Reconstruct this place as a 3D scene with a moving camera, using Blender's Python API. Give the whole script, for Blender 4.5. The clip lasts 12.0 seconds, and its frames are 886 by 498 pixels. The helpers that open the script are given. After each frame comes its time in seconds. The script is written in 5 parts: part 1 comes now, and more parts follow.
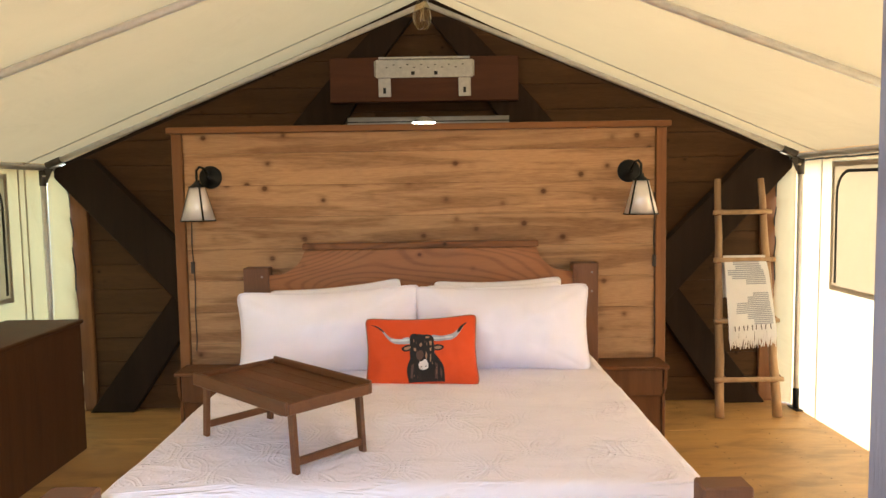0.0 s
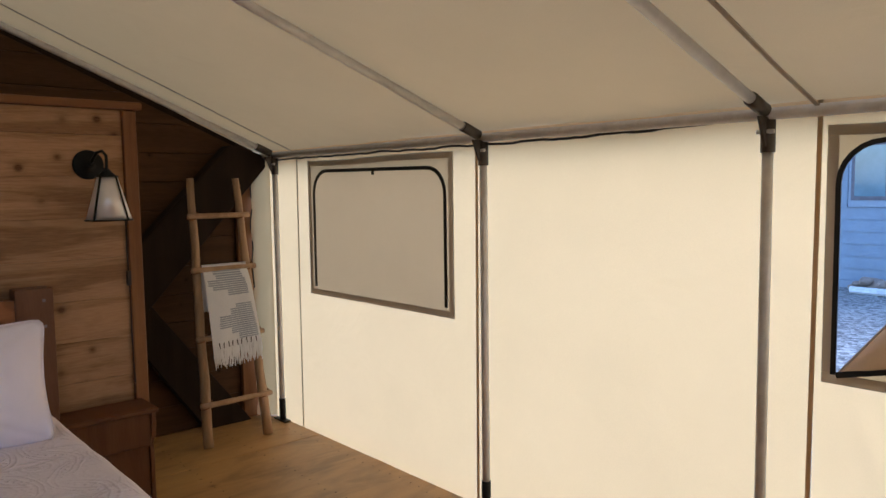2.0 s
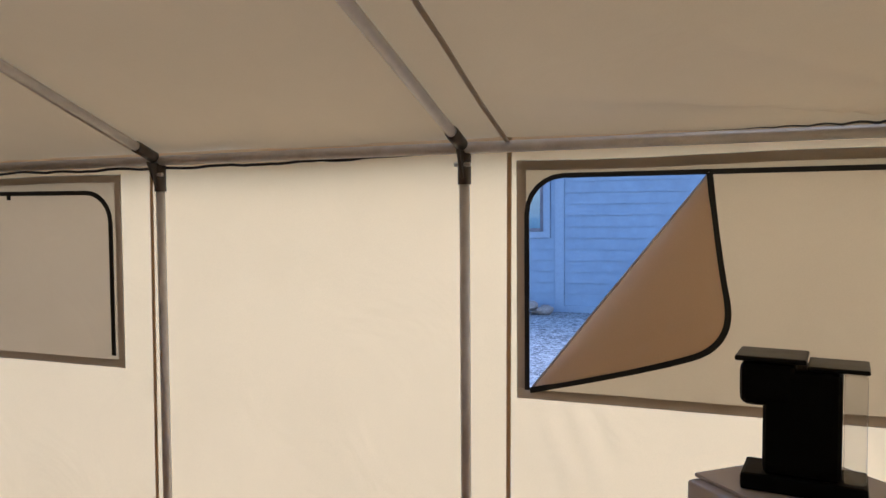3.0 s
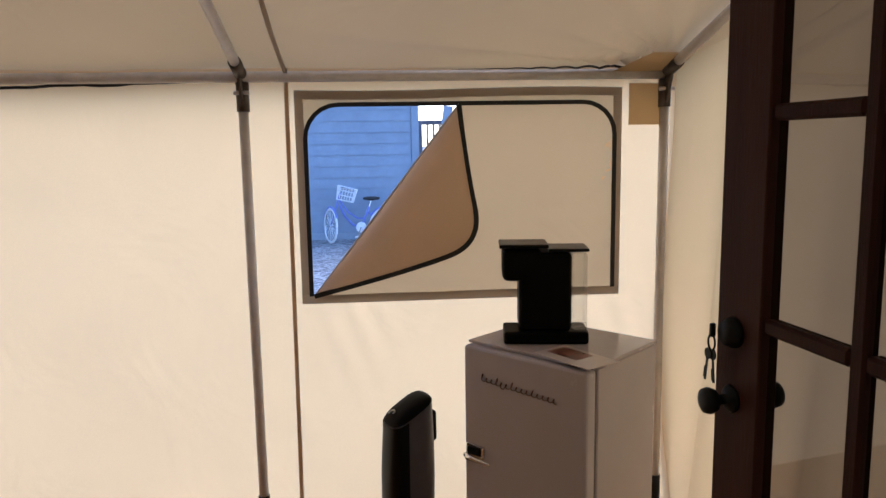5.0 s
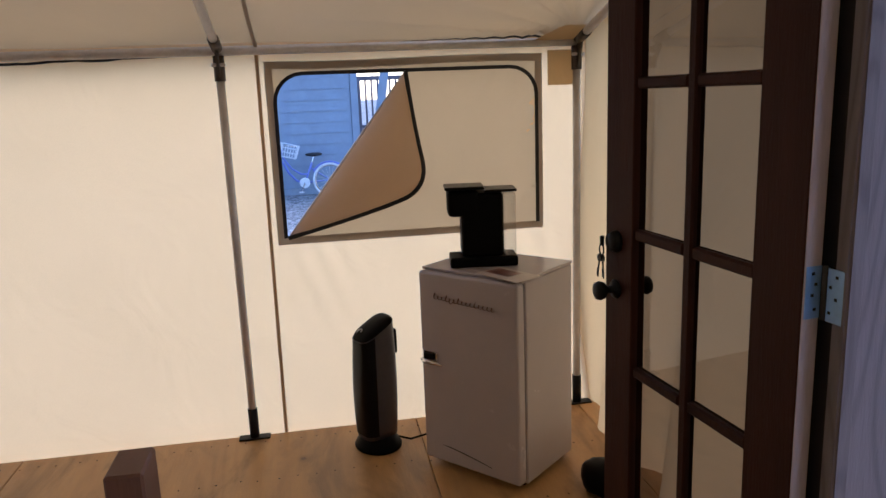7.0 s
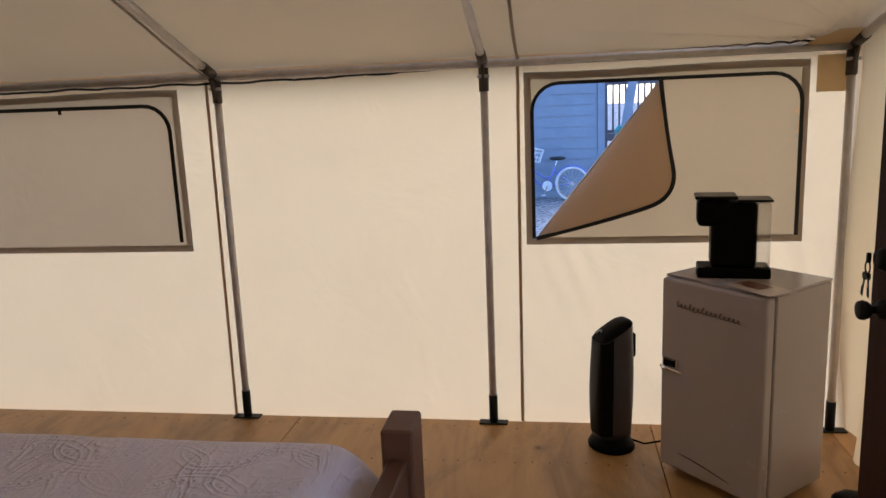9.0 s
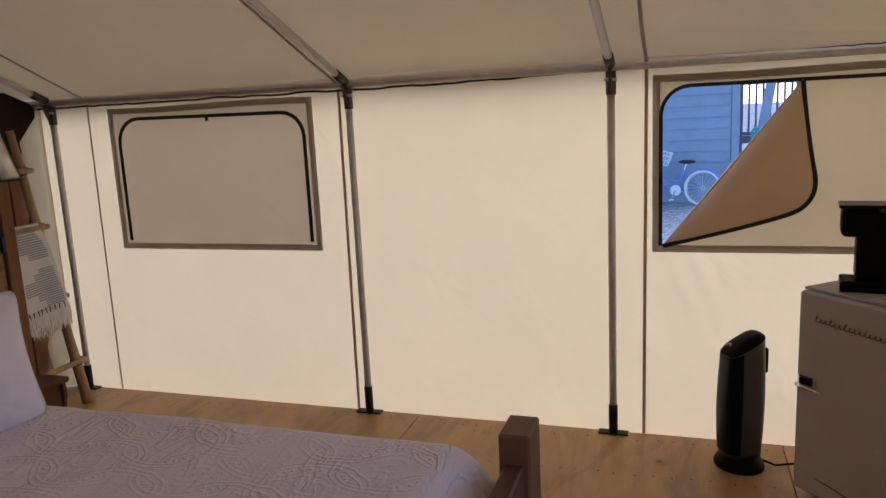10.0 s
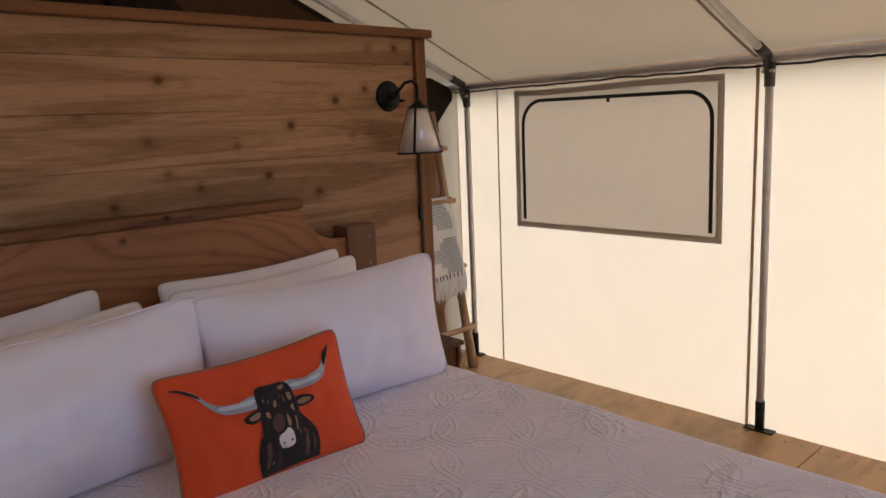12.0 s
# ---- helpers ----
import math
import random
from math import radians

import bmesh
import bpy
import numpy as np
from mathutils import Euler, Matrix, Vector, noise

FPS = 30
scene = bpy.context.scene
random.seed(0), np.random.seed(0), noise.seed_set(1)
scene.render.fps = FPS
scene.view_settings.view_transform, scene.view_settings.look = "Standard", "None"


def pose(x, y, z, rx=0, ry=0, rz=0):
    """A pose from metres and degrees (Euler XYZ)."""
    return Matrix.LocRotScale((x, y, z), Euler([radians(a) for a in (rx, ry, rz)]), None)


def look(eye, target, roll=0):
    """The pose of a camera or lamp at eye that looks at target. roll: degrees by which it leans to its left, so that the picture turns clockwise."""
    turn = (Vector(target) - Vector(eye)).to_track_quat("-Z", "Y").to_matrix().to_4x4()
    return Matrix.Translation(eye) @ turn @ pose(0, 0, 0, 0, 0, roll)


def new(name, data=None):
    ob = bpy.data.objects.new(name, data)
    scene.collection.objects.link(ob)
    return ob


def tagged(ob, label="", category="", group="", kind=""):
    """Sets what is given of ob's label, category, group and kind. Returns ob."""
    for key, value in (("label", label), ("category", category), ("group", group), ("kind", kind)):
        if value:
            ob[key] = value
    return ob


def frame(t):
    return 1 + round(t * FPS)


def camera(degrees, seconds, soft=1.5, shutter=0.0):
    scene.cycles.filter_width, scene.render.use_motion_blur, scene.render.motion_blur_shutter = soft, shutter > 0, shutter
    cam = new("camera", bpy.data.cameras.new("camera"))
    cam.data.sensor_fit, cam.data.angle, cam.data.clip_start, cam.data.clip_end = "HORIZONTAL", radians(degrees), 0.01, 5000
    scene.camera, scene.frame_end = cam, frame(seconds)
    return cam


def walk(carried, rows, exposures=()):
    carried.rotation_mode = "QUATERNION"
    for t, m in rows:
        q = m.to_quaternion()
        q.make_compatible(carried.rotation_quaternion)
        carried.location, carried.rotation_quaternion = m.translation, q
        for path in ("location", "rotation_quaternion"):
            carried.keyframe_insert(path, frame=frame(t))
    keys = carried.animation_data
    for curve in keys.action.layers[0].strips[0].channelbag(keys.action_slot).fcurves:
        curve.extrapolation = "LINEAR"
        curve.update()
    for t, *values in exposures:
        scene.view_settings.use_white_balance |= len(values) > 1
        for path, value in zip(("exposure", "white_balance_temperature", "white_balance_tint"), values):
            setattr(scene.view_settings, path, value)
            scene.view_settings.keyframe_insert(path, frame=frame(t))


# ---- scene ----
cam = camera(62.1, 12.0)
PATH = [
    (0, (0.287, 0.865, 1.637), (0.288, 2.858, 1.479), -0.9),
    (0.5, (0.29, 1.135, 1.616), (0.522, 3.113, 1.433), -1.6),
    (1, (0.311, 1.354, 1.599), (0.864, 3.267, 1.408), -1.4),
    (1.5, (0.309, 1.509, 1.583), (1.268, 3.255, 1.41), -0.7),
    (2, (0.348, 1.629, 1.612), (1.675, 3.116, 1.445), -0.8),
    (2.5, (0.425, 1.738, 1.583), (2.059, 2.884, 1.466), -1.0),
    (3, (0.35, 1.903, 1.601), (2.217, 2.614, 1.512), -0.4),
    (3.5, (0.315, 2.03, 1.602), (2.272, 2.403, 1.478), -0.5),
    (3.7, (0.27, 2.06, 1.6), (2.2, 2.33, 1.443), -0.7),
    (5.3, (-0.109, 2.318, 1.582), (1.854, 2.074, 1.289), -1.5),
    (5.5, (-0.133, 2.352, 1.588), (1.823, 2.057, 1.289), -2.0),
    (6, (-0.226, 2.37, 1.592), (1.707, 1.971, 1.268), -1.8),
    (6.5, (-0.444, 2.372, 1.607), (1.472, 1.921, 1.255), -1.7),
    (6.7, (-0.541, 2.375, 1.617), (1.38, 1.963, 1.241), -1.9),
    (8.3, (-0.723, 2.424, 1.629), (1.236, 2.503, 1.235), -2.0),
    (8.5, (-0.754, 2.43, 1.631), (1.204, 2.571, 1.245), -2.0),
    (9, (-0.777, 2.431, 1.645), (1.163, 2.739, 1.268), -2.4),
    (9.5, (-0.797, 2.443, 1.66), (1.114, 2.903, 1.292), -2.8),
    (10, (-0.791, 2.432, 1.657), (1.075, 3.057, 1.3), -2.8),
    (10.5, (-0.752, 2.457, 1.624), (1.045, 3.263, 1.278), -2.7),
    (11, (-0.751, 2.516, 1.617), (0.963, 3.486, 1.267), -2.3),
    (11.5, (-0.757, 2.57, 1.611), (0.833, 3.732, 1.261), -2.1),
    (12, (-0.698, 2.627, 1.6), (0.645, 4.071, 1.269), -2.5),
]
SKY = 0.22
EXPOSURES = [(0.0, 2.8, 5980, 6), (0.3, 2.46, 5980, 6), (0.55, 2.23, 6030, 7), (1.1, 1.84, 5930, 8), (1.5, 1.6, 5330, 10), (2.0, 1.17, 5280, 12), (2.6, 0.97, 5180, 14), (3.6, 1.05, 5180, 16), (5.3, 1.13, 5180, 19), (6.1, 1.25, 5180, 19), (6.6, 1.02, 5180, 20), (8.5, 0.91, 5280, 18), (9.5, 0.8, 5280, 18), (10.5, 0.76, 5230, 19), (11.4, 0.96, 5180, 18), (12.0, 1.38, 5180, 18)]
walk(cam, [(t, look(eye, target, roll)) for t, eye, target, roll in PATH], EXPOSURES)

# ---- world, sun ----
world = bpy.data.worlds.new("sky")
scene.world = world
world.use_nodes = True
wn = world.node_tree.nodes
sky = wn.new("ShaderNodeTexSky")
sky.sky_type, sky.sun_disc = "NISHITA", False
sky.sun_elevation, sky.sun_rotation = radians(40), radians(124)
world.node_tree.links.new(sky.outputs[0], wn["Background"].inputs[0])
wn["Background"].inputs[1].default_value = SKY
sun = new("sun", bpy.data.lights.new("sun", "SUN"))
sun.data.energy, sun.data.angle, sun.data.color = 0.7, radians(50), (1.0, 0.93, 0.84)
sun.matrix_world = look((6, -4, 6), (0, 0, 0))


# ---- materials ----
def mat(name):
    m = bpy.data.materials.new(name)
    m.use_nodes = True
    nt = m.node_tree
    return m, nt, nt.nodes["Principled BSDF"]


def N(nt, kind, **sets):
    n = nt.nodes.new(kind)
    for k, v in sets.items():
        n.inputs[k.replace("_", " ")].default_value = v
    return n


def coords(nt, scale=(1, 1, 1), jitter=0.0):
    """Object coordinates, stretched, shifted by each object's own random number."""
    tc = nt.nodes.new("ShaderNodeTexCoord")
    mp = nt.nodes.new("ShaderNodeMapping")
    mp.inputs["Scale"].default_value = scale
    nt.links.new(tc.outputs["Object"], mp.inputs["Vector"])
    if jitter:
        oi = nt.nodes.new("ShaderNodeObjectInfo")
        mul = nt.nodes.new("ShaderNodeVectorMath")
        mul.operation = "SCALE"
        mul.inputs[0].default_value = (jitter, jitter * 0.7, jitter * 1.3)
        nt.links.new(oi.outputs["Random"], mul.inputs["Scale"])
        nt.links.new(mul.outputs[0], mp.inputs["Location"])
    return mp.outputs["Vector"]


def ramp(nt, fac, stops):
    r = nt.nodes.new("ShaderNodeValToRGB")
    e = r.color_ramp.elements
    while len(e) < len(stops):
        e.new(0.5)
    for el, (p, c) in zip(e, stops):
        el.position, el.color = p, (*c, 1)
    nt.links.new(fac, r.inputs[0])
    return r.outputs[0]


def mixc(nt, fac, a, b, mode="MIX"):
    m = nt.nodes.new("ShaderNodeMix")
    m.data_type, m.blend_type = "RGBA", mode
    for s, v in ((m.inputs[0], fac), (m.inputs[6], a), (m.inputs[7], b)):
        if isinstance(v, (int, float)):
            s.default_value = v
        elif isinstance(v, tuple):
            s.default_value = (*v, 1)
        else:
            nt.links.new(v, s)
    return m.outputs[2]


def bump(nt, height, bsdf, strength=0.3, distance=0.01):
    b = nt.nodes.new("ShaderNodeBump")
    b.inputs["Strength"].default_value, b.inputs["Distance"].default_value = strength, distance
    nt.links.new(height, b.inputs["Height"])
    nt.links.new(b.outputs[0], bsdf.inputs["Normal"])
    return b


def wood(name, light, dark, along="x", scale=1.0, knots=0.0, rough=0.6, jitter=7.0, grain=0.25, band=5.0, flat="y", rings=0.0, stain=0.0, shine=0.5, lines=200.0, sharp=0.0):
    """Wood with long grain along one axis; knots are dark ovals with a soft rim."""
    m, nt, b = mat(name)
    i = "xyz".index(along)
    st = [9.0 * scale] * 3
    st[i] = 0.8 * scale
    v = coords(nt, tuple(st), jitter)
    n1 = N(nt, "ShaderNodeTexNoise", Scale=band / 4, Detail=5.0, Roughness=0.6, Distortion=0.7)
    nt.links.new(v, n1.inputs["Vector"])
    n2 = N(nt, "ShaderNodeTexNoise", Scale=band * 3.5, Detail=6.0, Roughness=0.7)
    nt.links.new(v, n2.inputs["Vector"])
    c = ramp(nt, n1.outputs[0], [(0.3 + sharp, dark), (0.68 - sharp, light)])
    mid = tuple(0.5 * (p + q) for p, q in zip(light, dark))
    fine = ramp(nt, n2.outputs[0], [(0.35, tuple(x * 0.75 for x in mid)), (0.65, light)])
    c = mixc(nt, grain, c, fine)
    if rings:
        # flame figure: contour lines of a smooth field stretched along the grain
        rs = [3.4 * scale] * 3
        rs[i] = 0.75 * scale
        field = N(nt, "ShaderNodeTexNoise", Scale=1.0, Detail=1.2, Roughness=0.45, Distortion=0.25)
        nt.links.new(coords(nt, tuple(rs), jitter), field.inputs["Vector"])
        mul = nt.nodes.new("ShaderNodeMath")
        mul.operation, mul.inputs[1].default_value = "MULTIPLY", lines
        nt.links.new(field.outputs[0], mul.inputs[0])
        sn = nt.nodes.new("ShaderNodeMath")
        sn.operation = "SINE"
        nt.links.new(mul.outputs[0], sn.inputs[0])
        half = nt.nodes.new("ShaderNodeMath")
        half.operation, half.inputs[1].default_value, half.inputs[2].default_value = "MULTIPLY_ADD", 0.5, 0.5
        nt.links.new(sn.outputs[0], half.inputs[0])
        c = mixc(nt, rings, c, ramp(nt, half.outputs[0], [(0.02, tuple(x * 0.8 for x in dark)), (0.35, light), (1.0, tuple(min(1, x * 1.12) for x in light))]))
    oi = nt.nodes.new("ShaderNodeObjectInfo")
    tone = ramp(nt, oi.outputs["Random"], [(0.0, (0.78, 0.76, 0.73)), (1.0, (1.08, 1.05, 1.02))])
    c = mixc(nt, 0.9 if jitter else 0.0, c, tone, "MULTIPLY")
    if knots:
        ks = [6.8 * scale] * 3
        ks[i] = 6.0 * scale
        ks["xyz".index(flat)] = 0.0
        kv = coords(nt, tuple(ks), jitter)
        vo = N(nt, "ShaderNodeTexVoronoi", Scale=1.0, Randomness=1.0)
        nt.links.new(kv, vo.inputs["Vector"])
        k = ramp(nt, vo.outputs["Distance"], [(0.0, (1, 1, 1)), (0.06 * knots, (0.95, 0.95, 0.95)), (0.085 * knots, (0.6, 0.6, 0.6)), (0.13 * knots, (0.22, 0.22, 0.22)), (0.24 * knots, (0, 0, 0))])
        rag = N(nt, "ShaderNodeTexNoise", Scale=band * 6, Detail=3.0)
        nt.links.new(v, rag.inputs["Vector"])
        k = mixc(nt, 1.0, k, ramp(nt, rag.outputs[0], [(0.3, (0.75, 0.75, 0.75)), (0.6, (1, 1, 1))]), "MULTIPLY")
        c = mixc(nt, k, c, tuple(x * q for x, q in zip(dark, (0.36, 0.28, 0.25))))
    if stain:
        sn = N(nt, "ShaderNodeTexNoise", Scale=1.7, Detail=6.0, Roughness=0.65, Distortion=0.6)
        nt.links.new(coords(nt, (1.0, 2.2, 1.0), jitter), sn.inputs["Vector"])
        c = mixc(nt, stain, c, ramp(nt, sn.outputs[0], [(0.36, (0.42, 0.38, 0.34)), (0.5, (0.95, 0.95, 0.95)), (0.7, (1.15, 1.12, 1.05))]), "MULTIPLY")
    nt.links.new(c, b.inputs["Base Color"])
    rr = nt.nodes.new("ShaderNodeMapRange")
    rr.inputs["To Min"].default_value, rr.inputs["To Max"].default_value = rough - 0.1, rough + 0.1
    nt.links.new(n2.outputs[0], rr.inputs["Value"])
    nt.links.new(rr.outputs[0], b.inputs["Roughness"])
    b.inputs["Specular IOR Level"].default_value = shine
    bump(nt, n2.outputs[0], b, 0.35, 0.005)
    return m


def plain(name, color, rough=0.5, metal=0.0, vary=0.12, scale=20.0, bumpy=0.1, coat=0.0, shine=0.5):
    m, nt, b = mat(name)
    v = coords(nt, (1, 1, 1), 3.0)
    n = N(nt, "ShaderNodeTexNoise", Scale=scale, Detail=5.0, Roughness=0.65)
    nt.links.new(v, n.inputs["Vector"])
    lo, hi = tuple(x * (1 - vary) for x in color), tuple(min(1, x * (1 + vary)) for x in color)
    nt.links.new(ramp(nt, n.outputs[0], [(0.3, lo), (0.7, hi)]), b.inputs["Base Color"])
    r = nt.nodes.new("ShaderNodeMapRange")
    r.inputs["To Min"].default_value, r.inputs["To Max"].default_value = max(0.02, rough - 0.08), min(1, rough + 0.08)
    nt.links.new(n.outputs[0], r.inputs["Value"])
    nt.links.new(r.outputs[0], b.inputs["Roughness"])
    b.inputs["Metallic"].default_value, b.inputs["Coat Weight"].default_value, b.inputs["Specular IOR Level"].default_value = metal, coat, shine
    if bumpy:
        bump(nt, n.outputs[0], b, bumpy, 0.003)
    return m


def canvas(name, color, through_color, share, weave=0.12):
    """Woven cotton: part of the daylight comes through it."""
    m, nt, b = mat(name)
    nt.nodes.remove(b)
    out = nt.nodes["Material Output"]
    v = coords(nt)
    n = N(nt, "ShaderNodeTexNoise", Scale=1.3, Detail=4.0, Roughness=0.6)
    nt.links.new(v, n.inputs["Vector"])
    f = N(nt, "ShaderNodeTexNoise", Scale=260.0, Detail=2.0)
    nt.links.new(v, f.inputs["Vector"])
    big = N(nt, "ShaderNodeTexNoise", Scale=2.2, Detail=3.0, Distortion=1.2)
    nt.links.new(v, big.inputs["Vector"])
    lo = lambda c, k: tuple(x * k for x in c)  # noqa: E731
    tone = lambda c: mixc(nt, weave, ramp(nt, n.outputs[0], [(0.3, lo(c, 0.93)), (0.7, c)]), ramp(nt, f.outputs[0], [(0.3, lo(c, 0.7)), (0.7, c)]))  # noqa: E731
    d, t, mx = nt.nodes.new("ShaderNodeBsdfDiffuse"), nt.nodes.new("ShaderNodeBsdfTranslucent"), nt.nodes.new("ShaderNodeMixShader")
    nt.links.new(tone(color), d.inputs[0])
    nt.links.new(tone(through_color), t.inputs[0])
    bp = nt.nodes.new("ShaderNodeBump")
    bp.inputs["Strength"].default_value, bp.inputs["Distance"].default_value = 0.42, 0.033
    nt.links.new(big.outputs[0], bp.inputs["Height"])
    nt.links.new(bp.outputs[0], d.inputs["Normal"])
    nt.links.new(bp.outputs[0], t.inputs["Normal"])
    mx.inputs[0].default_value = share
    nt.links.new(d.outputs[0], mx.inputs[1])
    nt.links.new(t.outputs[0], mx.inputs[2])
    nt.links.new(mx.outputs[0], out.inputs["Surface"])
    return m


def glass(name, tint=(1, 1, 1), rough=0.02, base=0.05):
    m, nt, b = mat(name)
    nt.nodes.remove(b)
    g, t, mx, lw = nt.nodes.new("ShaderNodeBsdfGlossy"), nt.nodes.new("ShaderNodeBsdfTransparent"), nt.nodes.new("ShaderNodeMixShader"), nt.nodes.new("ShaderNodeLayerWeight")
    g.inputs["Roughness"].default_value = rough
    t.inputs[0].default_value = (*tint, 1)
    pw = nt.nodes.new("ShaderNodeMath")
    pw.operation, pw.inputs[1].default_value = "POWER", 4.0
    nt.links.new(lw.outputs["Facing"], pw.inputs[0])
    ad = nt.nodes.new("ShaderNodeMath")
    ad.operation, ad.inputs[1].default_value, ad.inputs[2].default_value = "MULTIPLY_ADD", 0.8, base
    nt.links.new(pw.outputs[0], ad.inputs[0])
    nt.links.new(ad.outputs[0], mx.inputs[0])
    nt.links.new(t.outputs[0], mx.inputs[1])
    nt.links.new(g.outputs[0], mx.inputs[2])
    nt.links.new(mx.outputs[0], nt.nodes["Material Output"].inputs["Surface"])
    return m


def glow(name, color, strength):
    m, nt, b = mat(name)
    b.inputs["Base Color"].default_value = (*color, 1)
    b.inputs["Emission Color"].default_value = (*color, 1)
    b.inputs["Emission Strength"].default_value = strength
    return m


def quilt_mat(name, stitched=True):
    """White quilt stitched in rings that cut across one another, with a dotted line inside each."""
    m, nt, b = mat(name)
    v = coords(nt, (1, 1, 0.0))
    k0, k1 = (0, 0, 0), (1, 1, 1)

    def calc(op, *xs):
        n = nt.nodes.new("ShaderNodeMath")
        n.operation = op
        for i, x in enumerate(xs):
            if isinstance(x, (int, float)):
                n.inputs[i].default_value = x
            else:
                nt.links.new(x, n.inputs[i])
        return n.outputs[0]

    crease = N(nt, "ShaderNodeTexNoise", Scale=1.0, Detail=5.0, Roughness=0.6, Distortion=0.9)
    nt.links.new(coords(nt, (2.2, 6.5, 0.0)), crease.inputs["Vector"])
    where = N(nt, "ShaderNodeTexNoise", Scale=3.0, Detail=3.0)
    nt.links.new(v, where.inputs["Vector"])
    h = mixc(nt, 1.0, crease.outputs[0], (1.2, 1.2, 1.2), "MULTIPLY")
    sharp = N(nt, "ShaderNodeTexNoise", Scale=1.0, Detail=3.0, Roughness=0.5, Distortion=0.7)
    nt.links.new(coords(nt, (2.4, 8.0, 0.0)), sharp.inputs["Vector"])
    fold = ramp(nt, sharp.outputs[0], [(0.0, k0), (0.455, k0), (0.5, (0.6, 0.6, 0.6)), (0.53, k0), (1.0, k0)])
    h = mixc(nt, 1.0, h, mixc(nt, 1.0, fold, ramp(nt, where.outputs[0], [(0.42, k0), (0.6, k1)]), "MULTIPLY"), "ADD")
    if stitched:
        warp = N(nt, "ShaderNodeTexNoise", Scale=5.0, Detail=2.0)
        nt.links.new(v, warp.inputs["Vector"])
        far = nt.nodes.new("ShaderNodeVectorMath")
        far.operation, far.inputs[1].default_value = "MULTIPLY_ADD", (0.07, 0.07, 0.0)
        nt.links.new(warp.outputs["Color"], far.inputs[0])
        nt.links.new(v, far.inputs[2])
        for shift in (0.0, 0.5):
            mp = nt.nodes.new("ShaderNodeMapping")
            mp.inputs["Scale"].default_value, mp.inputs["Location"].default_value = (3.3, 2.9, 0.0), (shift, shift, 0.0)
            nt.links.new(far.outputs[0], mp.inputs["Vector"])
            fr = nt.nodes.new("ShaderNodeVectorMath")
            fr.operation = "FRACTION"
            nt.links.new(mp.outputs[0], fr.inputs[0])
            xyz = nt.nodes.new("ShaderNodeSeparateXYZ")
            nt.links.new(fr.outputs[0], xyz.inputs[0])
            x, y = calc("SUBTRACT", xyz.outputs[0], 0.5), calc("SUBTRACT", xyz.outputs[1], 0.5)
            d = calc("SQRT", calc("ADD", calc("MULTIPLY", x, x), calc("MULTIPLY", y, y)))
            lines = ramp(nt, d, [(0.0, k0), (0.395, k0), (0.412, k1), (0.43, k0), (0.455, k0), (0.472, k1), (0.49, k0)])
            dots = ramp(nt, d, [(0.0, k0), (0.325, k0), (0.35, k1), (0.375, k0), (1.0, k0)])
            beat = calc("MAXIMUM", calc("SINE", calc("MULTIPLY", calc("ARCTAN2", y, x), 30.0)), 0.0)
            inner = ramp(nt, d, [(0.0, (0.5, 0.5, 0.5)), (0.05, k0), (0.1, k0), (0.13, (0.5, 0.5, 0.5)), (0.16, k0), (0.2, k0), (0.23, (0.35, 0.35, 0.35)), (0.26, k0)])
            row = mixc(nt, 1.0, mixc(nt, 1.0, lines, mixc(nt, 1.0, dots, beat, "MULTIPLY"), "ADD"), inner, "ADD")
            h = mixc(nt, 1.0, h, mixc(nt, 1.0, row, ramp(nt, where.outputs[0], [(0.36, (0.05, 0.05, 0.05)), (0.62, (0.3, 0.3, 0.3))]), "MULTIPLY"), "ADD")
        knots = N(nt, "ShaderNodeTexVoronoi", Scale=60.0, Randomness=0.7)
        nt.links.new(v, knots.inputs["Vector"])
        h = mixc(nt, 1.0, h, ramp(nt, knots.outputs["Distance"], [(0.0, (0.12, 0.12, 0.12)), (0.4, k0)]), "ADD")
    bump(nt, h, b, 0.75, 0.016)
    nt.links.new(ramp(nt, crease.outputs[0], [(0.3, (0.75, 0.67, 0.735)), (0.7, (0.83, 0.745, 0.81))]), b.inputs["Base Color"])
    b.inputs["Roughness"].default_value, b.inputs["Sheen Weight"].default_value = 0.9, 0.2
    return m


def fabric(name, color, vary=0.08, weave=320.0, strength=0.25, thread=0.35):
    m, nt, b = mat(name)
    v = coords(nt)
    n = N(nt, "ShaderNodeTexNoise", Scale=weave, Detail=2.0)
    nt.links.new(v, n.inputs["Vector"])
    g = N(nt, "ShaderNodeTexNoise", Scale=6.0, Detail=5.0, Distortion=0.8)
    nt.links.new(v, g.inputs["Vector"])
    lo = tuple(x * (1 - vary) for x in color)
    c = mixc(nt, thread, ramp(nt, g.outputs[0], [(0.3, lo), (0.7, color)]), ramp(nt, n.outputs[0], [(0.3, tuple(x * 0.8 for x in color)), (0.7, color)]))
    nt.links.new(c, b.inputs["Base Color"])
    b.inputs["Roughness"].default_value, b.inputs["Sheen Weight"].default_value = 0.92, 0.05
    bump(nt, mixc(nt, 0.6, g.outputs[0], n.outputs[0]), b, strength, 0.008)
    return m


